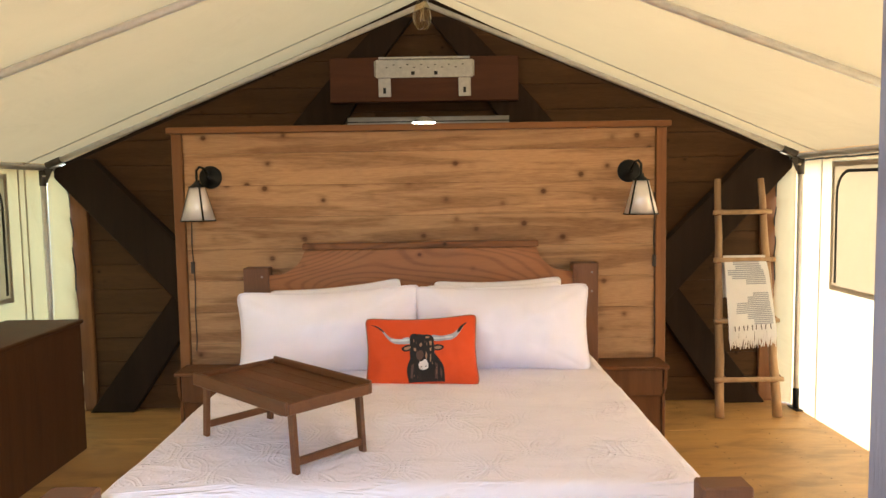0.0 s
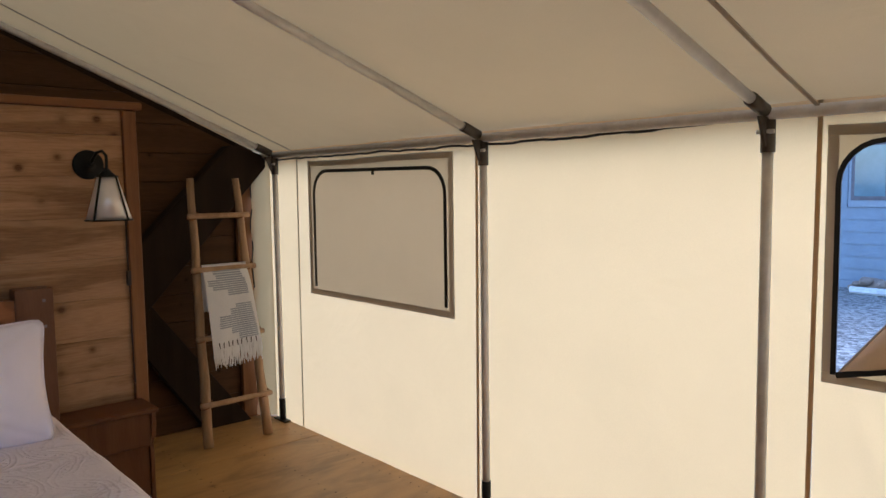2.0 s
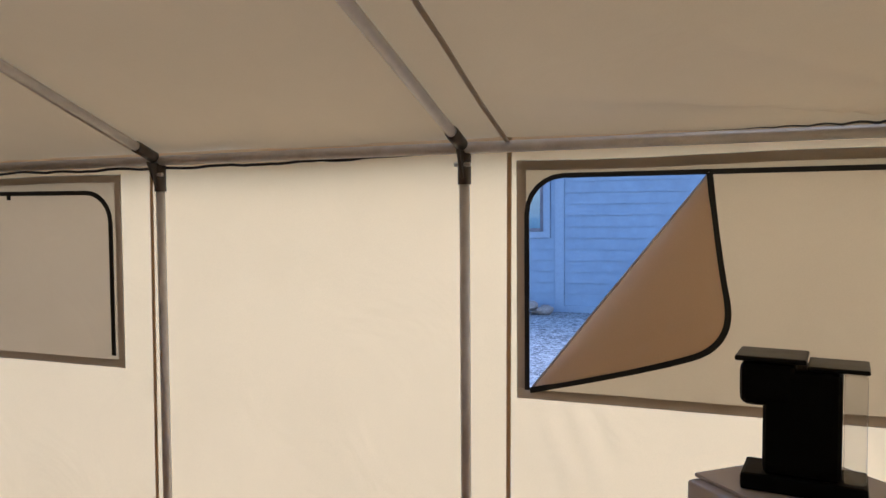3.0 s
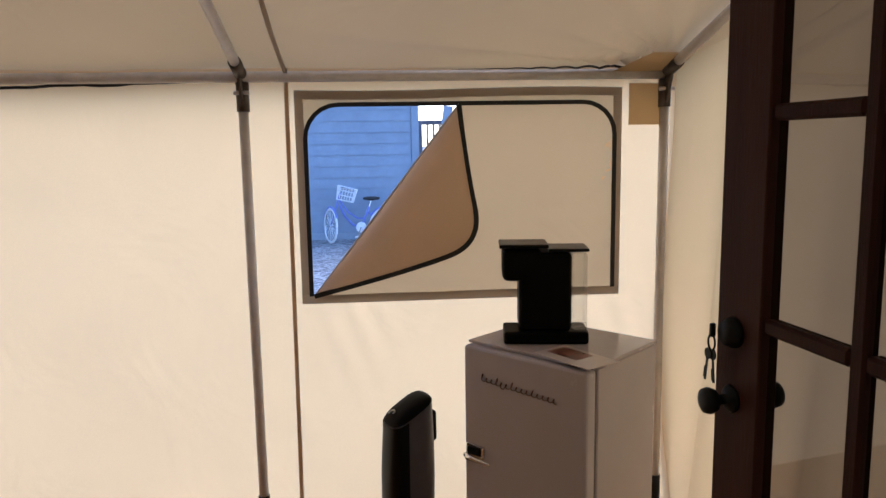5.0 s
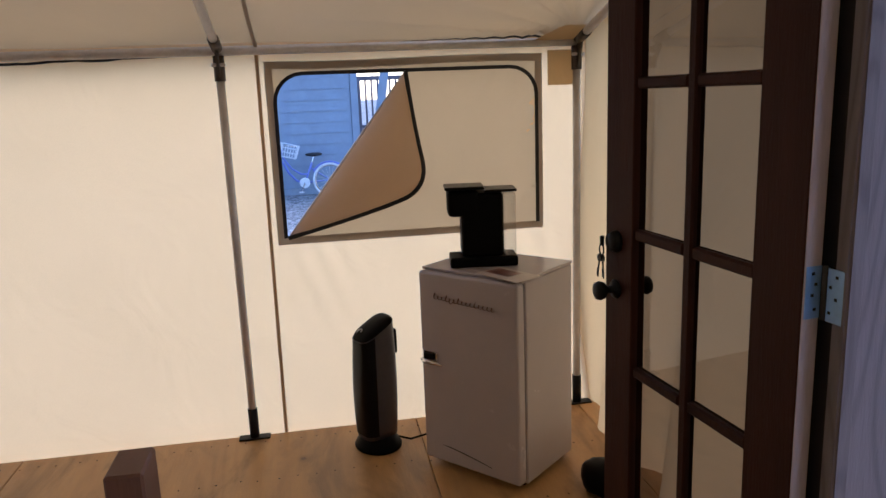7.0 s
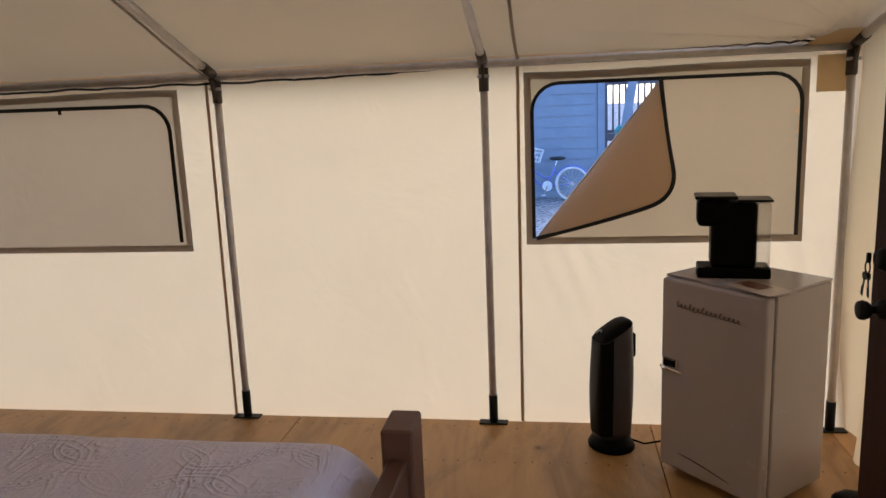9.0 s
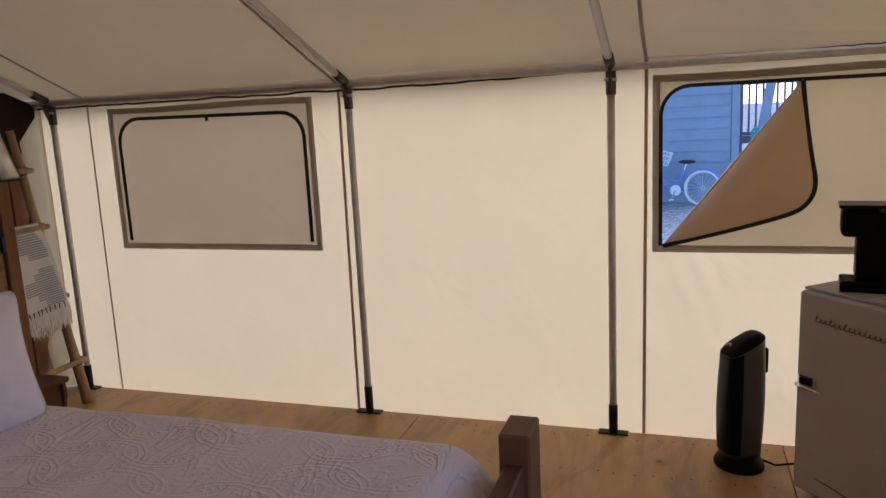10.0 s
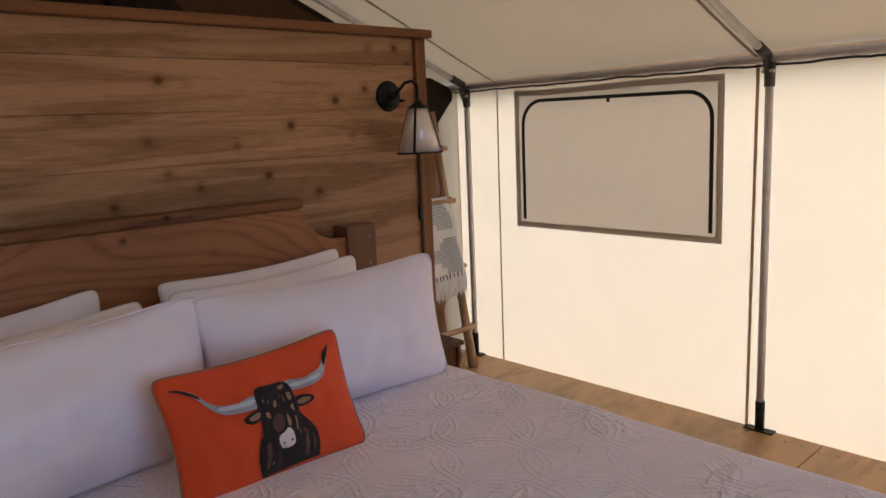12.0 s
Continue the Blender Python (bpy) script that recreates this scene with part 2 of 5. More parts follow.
def gravel_mat():
    m, nt, b = mat("grey gravel")
    v = coords(nt)
    vo = N(nt, "ShaderNodeTexVoronoi", Scale=22.0)
    nt.links.new(v, vo.inputs["Vector"])
    big = N(nt, "ShaderNodeTexNoise", Scale=0.6, Detail=4.0)
    nt.links.new(v, big.inputs["Vector"])
    c = mixc(nt, 1.0, ramp(nt, vo.outputs["Color"], [(0.1, (0.16, 0.16, 0.16)), (0.9, (0.62, 0.61, 0.6))]), ramp(nt, big.outputs[0], [(0.3, (0.75, 0.75, 0.75)), (0.7, (1, 1, 1))]), "MULTIPLY")
    nt.links.new(c, b.inputs["Base Color"])
    b.inputs["Roughness"].default_value = 0.9
    bump(nt, vo.outputs["Distance"], b, 0.9, 0.03)
    return m


CANVAS_WALL = canvas("cream wall canvas", (0.66, 0.53, 0.375), (0.94, 0.66, 0.325), 0.62)
CANVAS_ROOF = canvas("tan roof canvas", (0.66, 0.54, 0.37), (0.66, 0.44, 0.19), 0.19)
CANVAS_FLAP = canvas("taupe window flap canvas", (0.5, 0.46, 0.43), (0.69, 0.65, 0.61), 0.66)
# the same cream canvas with the open window's shade mixed into its colour
CANVAS_FLAP_SHADE = canvas("shaded cream flap canvas", (0.52, 0.46, 0.38), (0.72, 0.665, 0.575), 0.66)
# west wall copy of the wall canvas, dimmed for the shade on that side
CANVAS_WEST = canvas("shaded wall canvas", (0.62, 0.51, 0.36), (0.86, 0.6, 0.235), 0.35)
CANVAS_FOLD = canvas("doubled tan flap canvas", (0.6, 0.475, 0.35), (0.74, 0.53, 0.345), 0.5)
TRIM = canvas("grey-brown binding tape", (0.44, 0.385, 0.33), (0.69, 0.63, 0.56), 0.62)
# wall canvas dimmed to stand for shade on the end wall and corner flap
CANVAS_END = canvas("shaded end wall canvas", (0.66, 0.53, 0.36), (0.92, 0.63, 0.28), 0.34)
# pale tone standing for daylight that catches the flap's fold
LIT_EDGE = fabric("daylit canvas fold edge", (0.62, 0.58, 0.53), 0.1)
PATCH = canvas("tan corner patch", (0.55, 0.42, 0.26), (0.6, 0.42, 0.2), 0.4)
# also colours the dark bands that stand for shade at the eave
ZIP = plain("black zipper tape and gap shade", (0.012, 0.012, 0.014), 0.6, vary=0.3, scale=200)
PIPE = plain("galvanised steel tube", (0.6, 0.56, 0.53), 0.42, 0.25, scale=14)
BRACKET = plain("dark steel bracket", (0.1, 0.085, 0.075), 0.5, 0.7)
BLACK_STEEL = plain("black painted steel and gap shade", (0.01, 0.009, 0.009), 0.5, 0.0, shine=0.25)
CEDAR = wood("knotty cedar board", (0.51, 0.295, 0.155), (0.22, 0.108, 0.051), "x", 1.0, 1.15, 0.55, grain=0.42, rings=0.03, lines=120.0, shine=0.18, sharp=0.13)
CEDAR_TRIM = wood("cedar trim", (0.26, 0.115, 0.042), (0.15, 0.06, 0.021), "x", 1.0, 0.0, 0.55, shine=0.25)
CEDAR_TRIM_UP = wood("upright cedar trim", (0.26, 0.115, 0.042), (0.15, 0.06, 0.021), "z", 1.0, 0.0, 0.55, shine=0.25)
GABLE_BOARD = wood("aged gable board", (0.105, 0.052, 0.022), (0.048, 0.023, 0.0095), "x", 1.0, 0.7, 0.65, grain=0.45, shine=0.15)
DARK_BEAM = wood("dark stained beam", (0.032, 0.019, 0.0125), (0.017, 0.0098, 0.0064), "z", 1.0, 0.0, 0.7, shine=0.12)
RED_BOARD = wood("reddish mounting board", (0.105, 0.038, 0.018), (0.066, 0.022, 0.01), "x", 1.0, 0.0, 0.55, shine=0.2)
HEADBOARD = wood("flame-grained headboard pine", (0.4, 0.165, 0.066), (0.23, 0.085, 0.032), "x", 0.9, 0.7, 0.45, grain=0.4, band=7, rings=0.36, lines=200.0, shine=0.28)
HEADBOARD_CAP = wood("rough-sawn cap rail", (0.2, 0.085, 0.037), (0.05, 0.021, 0.011), "x", 1.1, 0.9, 0.55, grain=0.5, rings=0.3, lines=60.0, shine=0.2, sharp=0.12)
BEDPOST = wood("walnut-stained post", (0.19, 0.09, 0.052), (0.115, 0.052, 0.03), "z", 1.0, 0.0, 0.5, grain=0.4, shine=0.22)
BEDRAIL = wood("walnut-stained rail", (0.19, 0.09, 0.052), (0.115, 0.052, 0.03), "x", 1.0, 0.0, 0.5, grain=0.4, shine=0.22)
TRAY_WOOD = wood("brown tray wood", (0.15, 0.056, 0.02), (0.075, 0.026, 0.0095), "x", 1.2, 0.0, 0.4, grain=0.4, shine=0.25)
PLYWOOD = wood("golden plywood", (0.6, 0.355, 0.13), (0.41, 0.228, 0.08), "x", 0.45, 0.5, 0.42, grain=0.3, band=4, flat="z", rings=0.12, stain=0.6, lines=90.0)
NIGHTSTAND = wood("brown nightstand wood", (0.17, 0.072, 0.03), (0.095, 0.039, 0.016), "z", 0.8, 0.0, 0.5, shine=0.2)
CABINET = wood("brown cabinet wood", (0.105, 0.044, 0.018), (0.058, 0.023, 0.009), "z", 0.8, 0.0, 0.5, shine=0.2)
LADDER_WOOD = wood("peeled pole wood", (0.5, 0.33, 0.19), (0.27, 0.165, 0.09), "z", 1.4, 0.0, 0.6, shine=0.25)
DOOR_WOOD = wood("dark brown door stain", (0.052, 0.0165, 0.0105), (0.027, 0.0088, 0.0056), "z", 1.0, 0.0, 0.55, shine=0.14)
SHADED_JAMB = wood("shaded grey jamb", (0.27, 0.24, 0.255), (0.17, 0.15, 0.16), "z", 1.0, 0.0, 0.75, rings=0.3, lines=120.0, shine=0.15)
DOOR_EDGE = wood("bare door edge", (0.62, 0.53, 0.54), (0.47, 0.4, 0.41), "z", 1.0, 0.0, 0.7, shine=0.2)
PALE_WOOD = wood("pale weathered wood", (0.29, 0.245, 0.25), (0.19, 0.155, 0.16), "z", 1.0, 0.0, 0.7, rings=0.3, lines=120.0, shine=0.2)
ALUMINIUM = plain("zinc-plated sheet", (0.46, 0.44, 0.41), 0.35, 0.75, scale=30)
HINGE = plain("blue-grey zinc hinge", (0.25, 0.42, 0.72), 0.35, 0.3)
MATT_BLACK = plain("matt black metal", (0.006, 0.006, 0.006), 0.5, 0.0, shine=0.25)
BLACK_PLASTIC = plain("black plastic", (0.004, 0.0035, 0.0035), 0.45, 0.0, shine=0.05)
GLOSS_BLACK = plain("satin black plastic", (0.004, 0.0035, 0.0035), 0.3, 0.0, bumpy=0, shine=0.12)
GREY_PLASTIC = plain("dark silver plastic", (0.062, 0.055, 0.055), 0.4, 0.2)
WHITE_ENAMEL = plain("white fridge enamel", (0.48, 0.435, 0.45), 0.25, 0.0, vary=0.03, scale=4, bumpy=0.02)
CHROME = plain("chrome", (0.75, 0.73, 0.72), 0.16, 1.0, vary=0.03, bumpy=0)
RED_INK = plain("dark chrome script", (0.16, 0.09, 0.08), 0.3, 0.8)
MICA = plain("silver mica shade", (0.78, 0.72, 0.7), 0.36, 0.5, vary=0.06, scale=9)
CORD = plain("brown cord", (0.035, 0.022, 0.018), 0.6)
PILLOW_WHITE = fabric("white pillow cotton", (0.82, 0.745, 0.82), 0.05, 500.0, 0.2, 0.14)
PILLOW_BACK = fabric("plain white sham", (0.88, 0.82, 0.88), 0.04, 500.0, 0.15, 0.1)
ORANGE = fabric("orange woven cotton", (0.66, 0.066, 0.007), 0.12, strength=0.35)
PRINT_DARK = fabric("dark brown print", (0.018, 0.011, 0.01), 0.5)
PRINT_GREY = fabric("grey print", (0.4, 0.39, 0.42), 0.5)
PRINT_LIGHT = fabric("light grey print", (0.62, 0.61, 0.63), 0.4)
PRINT_BROWN = fabric("brown print", (0.11, 0.055, 0.04), 0.6)
PRINT_TAN = fabric("tan print", (0.36, 0.19, 0.11), 0.5)
SEAM = canvas("tan canvas seam", (0.5, 0.41, 0.3), (0.7, 0.52, 0.3), 0.5)
PRINT_PALE = fabric("pale print", (0.72, 0.62, 0.56), 0.2)
QUILT = quilt_mat("white quilt cotton")
QUILT_EDGE = quilt_mat("plain quilt border", False)
THROW = fabric("cream throw cotton", (0.8, 0.77, 0.76), 0.06, 180)
DULL_STEEL = plain("dull steel strip", (0.2, 0.19, 0.18), 0.4, 0.5)
THROW_GREY = fabric("grey woven band", (0.42, 0.43, 0.47), 0.2, 180)
# tint darkened for the shade on the canvas behind the door
GLASS = glass("shade-tinted door glass", (0.28, 0.25, 0.235), base=0.06)
CLEAR = glass("clear plastic tank", (0.9, 0.9, 0.9))
SIDING = plain("blue-grey painted siding", (0.26, 0.315, 0.4), 0.6, vary=0.1, scale=3)
SIDING_TRIM = plain("pale grey house trim", (0.3, 0.35, 0.43), 0.6, vary=0.06)
HOUSE_GLASS = plain("house window glass", (0.12, 0.22, 0.28), 0.08, 0.0, vary=0.2, scale=1.5, bumpy=0, coat=1.0)
GRAVEL = gravel_mat()
ROCK = plain("brown field rock", (0.32, 0.26, 0.22), 0.9, vary=0.35, scale=9, bumpy=0.6)
BIKE_BLUE = plain("lavender bicycle paint", (0.2, 0.235, 0.6), 0.3, 0.1)
TYRE = plain("black rubber", (0.03, 0.03, 0.032), 0.8)
WHITE_TYRE = plain("white bicycle parts", (0.75, 0.77, 0.8), 0.5)
FENCE_WOOD = plain("grey fence wood", (0.16, 0.15, 0.17), 0.8, vary=0.2, scale=8)
TEAL = plain("teal paint", (0.05, 0.35, 0.36), 0.5)
PAPER = plain("pale leaflet", (0.62, 0.55, 0.54), 0.25, vary=0.05)
PAPER_RED = plain("dull red picture", (0.17, 0.07, 0.055), 0.3, vary=0.5, scale=30)
BULB_GLASS = glass("amber bulb glass", (0.93, 0.86, 0.68), base=0.03)
LAMP_GLOW = glow("lit lamp lens", (1.0, 0.96, 0.9), 14.0)
BRASS = plain("brass socket", (0.4, 0.3, 0.16), 0.35, 0.9)
DARK_GAP = plain("dark subfloor", (0.02, 0.015, 0.01), 0.9)
UNIT_DARK = plain("black glossy unit", (0.02, 0.02, 0.02), 0.18, bumpy=0)


# ---- mesh helpers ----
def thing(name, m, label, category, group="", kind=""):
    e = new(name)
    e.empty_display_size = 0.05
    e.matrix_basis = m
    return tagged(e, label, category, group, kind)


def part(name, bm, material, parent=None, label="", smooth=False):
    me = bpy.data.meshes.new(name)
    bmesh.ops.recalc_face_normals(bm, faces=bm.faces[:])
    bm.to_mesh(me)
    bm.free()
    me.materials.append(material)
    if smooth:
        me.polygons.foreach_set("use_smooth", [True] * len(me.polygons))
    ob = new(name, me)
    ob.parent = parent
    if label:
        ob["label"] = label
    return ob


def box(x0, x1, y0, y1, z0, z1, bevel=0.004, seg=1, bm=None):
    tmp = bmesh.new()
    bmesh.ops.create_cube(tmp, size=1.0)
    for v in tmp.verts:
        v.co = ((x0 + x1) / 2 + v.co.x * (x1 - x0), (y0 + y1) / 2 + v.co.y * (y1 - y0), (z0 + z1) / 2 + v.co.z * (z1 - z0))
    if bevel:
        bmesh.ops.bevel(tmp, geom=tmp.edges[:], offset=bevel, segments=seg, affect="EDGES", profile=0.6)
    return join(bm, tmp)


def join(bm, tmp):
    if bm is None:
        return tmp
    at = {v: bm.verts.new(v.co) for v in tmp.verts}
    for f in tmp.faces:
        bm.faces.new([at[v] for v in f.verts])
    tmp.free()
    return bm


def sweep(pts, radius, n=8, bm=None, closed=False, flat=1.0):
    """A tube through points; radius is a number or one for each point."""
    bm = bm or bmesh.new()
    pts = [Vector(p) for p in pts]
    rings, up = [], None
    for k, p in enumerate(pts):
        a, b = (pts[k - 1] if k or closed else p), (pts[(k + 1) % len(pts)] if k + 1 < len(pts) or closed else p)
        d = (b - a).normalized()
        if up is None:
            up = d.orthogonal().normalized()
        up = (up - d * up.dot(d)).normalized()
        side = d.cross(up)
        r = radius if isinstance(radius, (int, float)) else radius[k]
        rings.append([bm.verts.new(p + up * math.cos(2 * math.pi * j / n) * r + side * math.sin(2 * math.pi * j / n) * r * flat) for j in range(n)])
    for a, b in zip(rings, rings[1:] + ([rings[0]] if closed else [])):
        for j in range(n):
            bm.faces.new((a[j], a[(j + 1) % n], b[(j + 1) % n], b[j]))
    if not closed:
        bm.faces.new(rings[0][::-1])
        bm.faces.new(rings[-1])
    return bm


def strip(pts, normal, half, thick, bm=None):
    """A flat band along points, lying in the plane across normal."""
    bm = bm or bmesh.new()
    pts, normal = [Vector(p) for p in pts], Vector(normal).normalized()
    rows = []
    for k, p in enumerate(pts):
        d = (pts[min(k + 1, len(pts) - 1)] - pts[max(k - 1, 0)]).normalized()
        s = d.cross(normal).normalized() * half
        rows.append([bm.verts.new(q) for q in (p - s, p + s, p + s + normal * thick, p - s + normal * thick)])
    for a, b in zip(rows, rows[1:]):
        for j in range(4):
            bm.faces.new((a[j], a[(j + 1) % 4], b[(j + 1) % 4], b[j]))
    bm.faces.new(rows[0][::-1])
    bm.faces.new(rows[-1])
    return bm


def prism(poly, to3, depth, bevel=0.0):
    """A polygon in 2D pushed through a depth; to3(u, v, w) gives the place."""
    bm = bmesh.new()
    a = [bm.verts.new(to3(u, v, 0)) for u, v in poly]
    b = [bm.verts.new(to3(u, v, depth)) for u, v in poly]
    bm.faces.new(a[::-1])
    bm.faces.new(b)
    for k in range(len(poly)):
        bm.faces.new((a[k], a[(k + 1) % len(a)], b[(k + 1) % len(a)], b[k]))
    if bevel:
        bmesh.ops.bevel(bm, geom=bm.edges[:], offset=bevel, segments=1, affect="EDGES")
    return bm


def lathe(profile, n=20, bm=None):
    bm = bm or bmesh.new()
    rings = [[bm.verts.new((r * math.cos(2 * math.pi * j / n), r * math.sin(2 * math.pi * j / n), z)) for j in range(n)] for r, z in profile]
    for a, b in zip(rings, rings[1:]):
        for j in range(n):
            bm.faces.new((a[j], a[(j + 1) % n], b[(j + 1) % n], b[j]))
    bm.faces.new(rings[0][::-1])
    bm.faces.new(rings[-1])
    return bm


def moved(bm, m):
    bmesh.ops.transform(bm, matrix=m, verts=bm.verts[:])
    return bm


def sheet(nu, nv, place):
    """A grid of nu by nv cells; place(u, v) with u, v from 0 to 1."""
    bm = bmesh.new()
    vs = [[bm.verts.new(place(i / nu, j / nv)) for j in range(nv + 1)] for i in range(nu + 1)]
    for i in range(nu):
        for j in range(nv):
            bm.faces.new((vs[i][j], vs[i + 1][j], vs[i + 1][j + 1], vs[i][j + 1]))
    return bm


def rounded(y0, y1, z0, z1, r, n=6):
    """A rectangle's outline, its two upper corners rounded: from lower y1 up and over to lower y0."""
    pts = [(y1, z0)]
    pts += [(y1 - r + r * math.cos(a), z1 - r + r * math.sin(a)) for a in [math.pi / 2 * k / n for k in range(n + 1)]]
    pts += [(y0 + r - r * math.sin(a), z1 - r + r * math.cos(a)) for a in [math.pi / 2 * k / n for k in range(n + 1)]]
    return pts + [(y0, z0)]


# ---- the large structure ----
XE, XW, EAVE = 2.885, -2.6, 1.845
RX, RZ = 0.19, 3.0
POLES = (6.16, 4.147, 2.775, 1.115)
GABLE, FRONT = 6.42, 1.07
ident = pose(0, 0, 0)


def ridge_z(y):
    """Ridge height, raised towards the gable to fit the camera's view."""
    return 2.72 + 0.085 * (y - 2.77)


def roof_z(x, y, lift=0.0):
    """The underside of the roof canvas."""
    edge = XE - 0.02 if x > RX else XW + 0.035
    return EAVE + 0.022 + lift + (ridge_z(y) - EAVE) * (1 - abs(x - RX) / abs(edge - RX))


ground = tagged(part("ground", sheet(40, 40, lambda u, v: ((u - 0.5) * 900, (v - 0.5) * 900, -0.08)), GRAVEL), "grey gravel yard reaching to the horizon", "ground", kind="structure")

# floor: plywood sheets over a dark deck
floor = thing("floor", ident, "golden plywood floor sheets with dark screw heads", "floor", kind="structure")
part("deck", box(XW - 0.05, XE + 0.05, -0.9, GABLE + 0.15, -0.079, -0.02, 0.01), DARK_GAP, floor)
rows_y = [-0.9, 1.115, 1.973, 3.845, 5.717, GABLE + 0.12]
for j, (a, b) in enumerate(zip(rows_y, rows_y[1:])):
    xs = [XW - 0.04, -1.35 + 0.9 * (j % 2), 1.09 + 0.55 * (j % 2), XE + 0.04]
    for c, d in zip(xs, xs[1:]):
        s = part("plywood_sheet", box(-(d - c) / 2 + 0.002, (d - c) / 2 - 0.002, -(b - a) / 2 + 0.002, (b - a) / 2 - 0.002, -0.02, 0.0, 0.002), PLYWOOD, floor)
        s.location = ((c + d) / 2, (a + b) / 2, 0)
bm = bmesh.new()
for k in range(60):
    for x in (2.8, 2.43, 2.0):
        p = (x + random.uniform(-0.012, 0.012), 1.2 + k * 0.085 + random.uniform(-0.01, 0.01), 0.0)
        bm = join(bm, moved(lathe([(0.0045, -0.001), (0.0045, 0.0008), (0.002, 0.001)], 6), Matrix.Translation(p)))
tagged(part("screw_heads", bm, BLACK_STEEL, floor), kind="stuff")

# roof: two slopes of canvas that sag a little between the rafters
ceiling = thing("ceiling", ident, "tan canvas tent roof glowing with daylight", "tent roof", kind="structure")


def slope(edge_x):
    def place(u, v):
        x = RX + (edge_x - RX) * (1 - (1 - u) ** 1.4)
        y = 0.95 + (GABLE + 0.1 - 0.95) * v ** 1.6
        u = (x - RX) / (edge_x - RX)
        near = min(abs(y - p) for p in POLES)
        sag = 0.022 * min(1, near / 0.5) * math.sin(math.pi * min(1, u))
        fold = 0.0
        if edge_x > 0 and u < 0.96:
            # folds that run out from the corner post
            dx, dy = 2.87 - x, y - 1.1
            r = math.hypot(dx, dy)
            th = math.atan2(dx, dy)
            fold = 0.1 * (abs(math.sin(th * 11 + 0.8 * math.sin(th * 6))) - 0.5) * math.exp(-r / 0.65) * min(1.0, r / 0.2) * math.exp(-th * 0.7)
        wr = 0.008 * noise.noise(Vector((x * 1.6, y * 1.3, 3)))
        ridge = 1 - abs(noise.noise(Vector((x * 1.1 + y * 0.9, x * 0.5 - y * 2.1, 6)))) * 6
        wr += 0.012 * max(0.0, ridge) * max(0.0, u - 0.35)
        return (x, y, roof_z(x, y, 0.02) - sag + fold + wr)
    return sheet(110, 170, place)


part("roof_slope", slope(XE + 0.12), CANVAS_ROOF, ceiling, smooth=True)
part("roof_slope", slope(XW - 0.12), CANVAS_ROOF, ceiling, smooth=True)
for y in (2.61, 4.21, 5.9):
    for ex in (XE, XW):
        part("roof_seam", strip([(RX + (ex - RX) * k / 8, y + 0.004 * math.sin(k * 2), roof_z(RX + (ex - RX) * k / 8, y, -0.016)) for k in range(9)], (0, 0, 1), 0.008, 0.003), TRIM, ceiling)
part("corner_patch", sheet(6, 4, lambda u, v: (2.66 + 0.19 * u, 1.14 + 0.2 * v * (0.5 + 0.5 * u), roof_z(2.66 + 0.19 * u, 1.25, -0.02))), PATCH, ceiling)

# dark scalloped line drawn for the shade in gaps over the pipe
gap = []
for k in range(61):
    y = 1.2 + 0.75 * k / 60
    gap.append((2.846, y, EAVE + 0.021 + 0.012 * abs(math.sin(k * 0.42)) * (1 - k / 60)))
part("eave_lacing", sweep(gap, [0.006 * (1 - k / 66) for k in range(61)], 6), ZIP, ceiling, "dark scalloped line for the shaded eave gap", smooth=True)

# east wall of canvas, in four widths; the last has the unzipped window
wall_east = thing("wall_east", ident, "cream canvas tent wall glowing with daylight", "tent wall", kind="structure")
Z1 = 1.88


def wall_sheet(x, y0, y1, parent, mtl=CANVAS_WALL):
    def place(u, v):
        y, z = y0 + (y1 - y0) * u, Z1 * v
        return (x + 0.006 * noise.noise(Vector((y * 1.7, z * 0.8, x))) - 0.004 * math.sin(math.pi * v), y, z)
    return part("canvas_width", sheet(30, 40, place), mtl, parent, smooth=True)


wall_sheet(XE, 5.9, 6.278, wall_east)
wall_sheet(XE, 4.21, 5.9, wall_east)
wall_sheet(XE, 2.612, 4.21, wall_east)
opening = [(2.546, 0.975)] + [p for p in rounded(1.316, 2.546, 0.975, 1.738, 0.13)[1:8]] + [(1.943, 1.738)]
bm = bmesh.new()
corner = opening[1:9]
for poly in ([(2.546, 0.975), (2.612, 0.975), (2.612, Z1), (2.546, Z1)], [(FRONT - 0.04, 1.738), (2.546, 1.738), (2.546, Z1), (FRONT - 0.04, Z1)],
             [(FRONT - 0.04, 0.975), (2.546, 0.975), (1.943, 1.738), (FRONT - 0.04, 1.738)], *[[(2.546, 1.738), p, q] for p, q in zip(corner, corner[1:]) if p[0] > 2.4]):
    bm.faces.new([bm.verts.new((XE, y, z)) for y, z in poly])
part("canvas_width", bm, CANVAS_WALL, wall_east)


def creased_place(u, v):
    """Canvas under the open window, pulled into slanting creases below its corners."""
    y, z = FRONT - 0.04 + (2.612 - FRONT + 0.04) * u, 0.975 * v
    hold = (16 * u * (1 - u) * v * (1 - v)) ** 0.5
    pull = math.exp(-((y - 2.4) / 0.22) ** 2) * math.exp(-(0.975 - z) / 0.22) + math.exp(-((y - 1.4) / 0.3) ** 2) * math.exp(-(0.975 - z) / 0.4)
    fold = math.sin((y + 0.35 * (0.975 - z)) * 52 + 2 * noise.noise(Vector((y * 3, z * 3, 1))))
    return (XE - hold * (0.007 * fold * pull + 0.006 * noise.noise(Vector((y * 3.1, z * 2.2, 4)))), y, z)


part("canvas_width", sheet(110, 60, creased_place), CANVAS_WALL, wall_east, smooth=True)


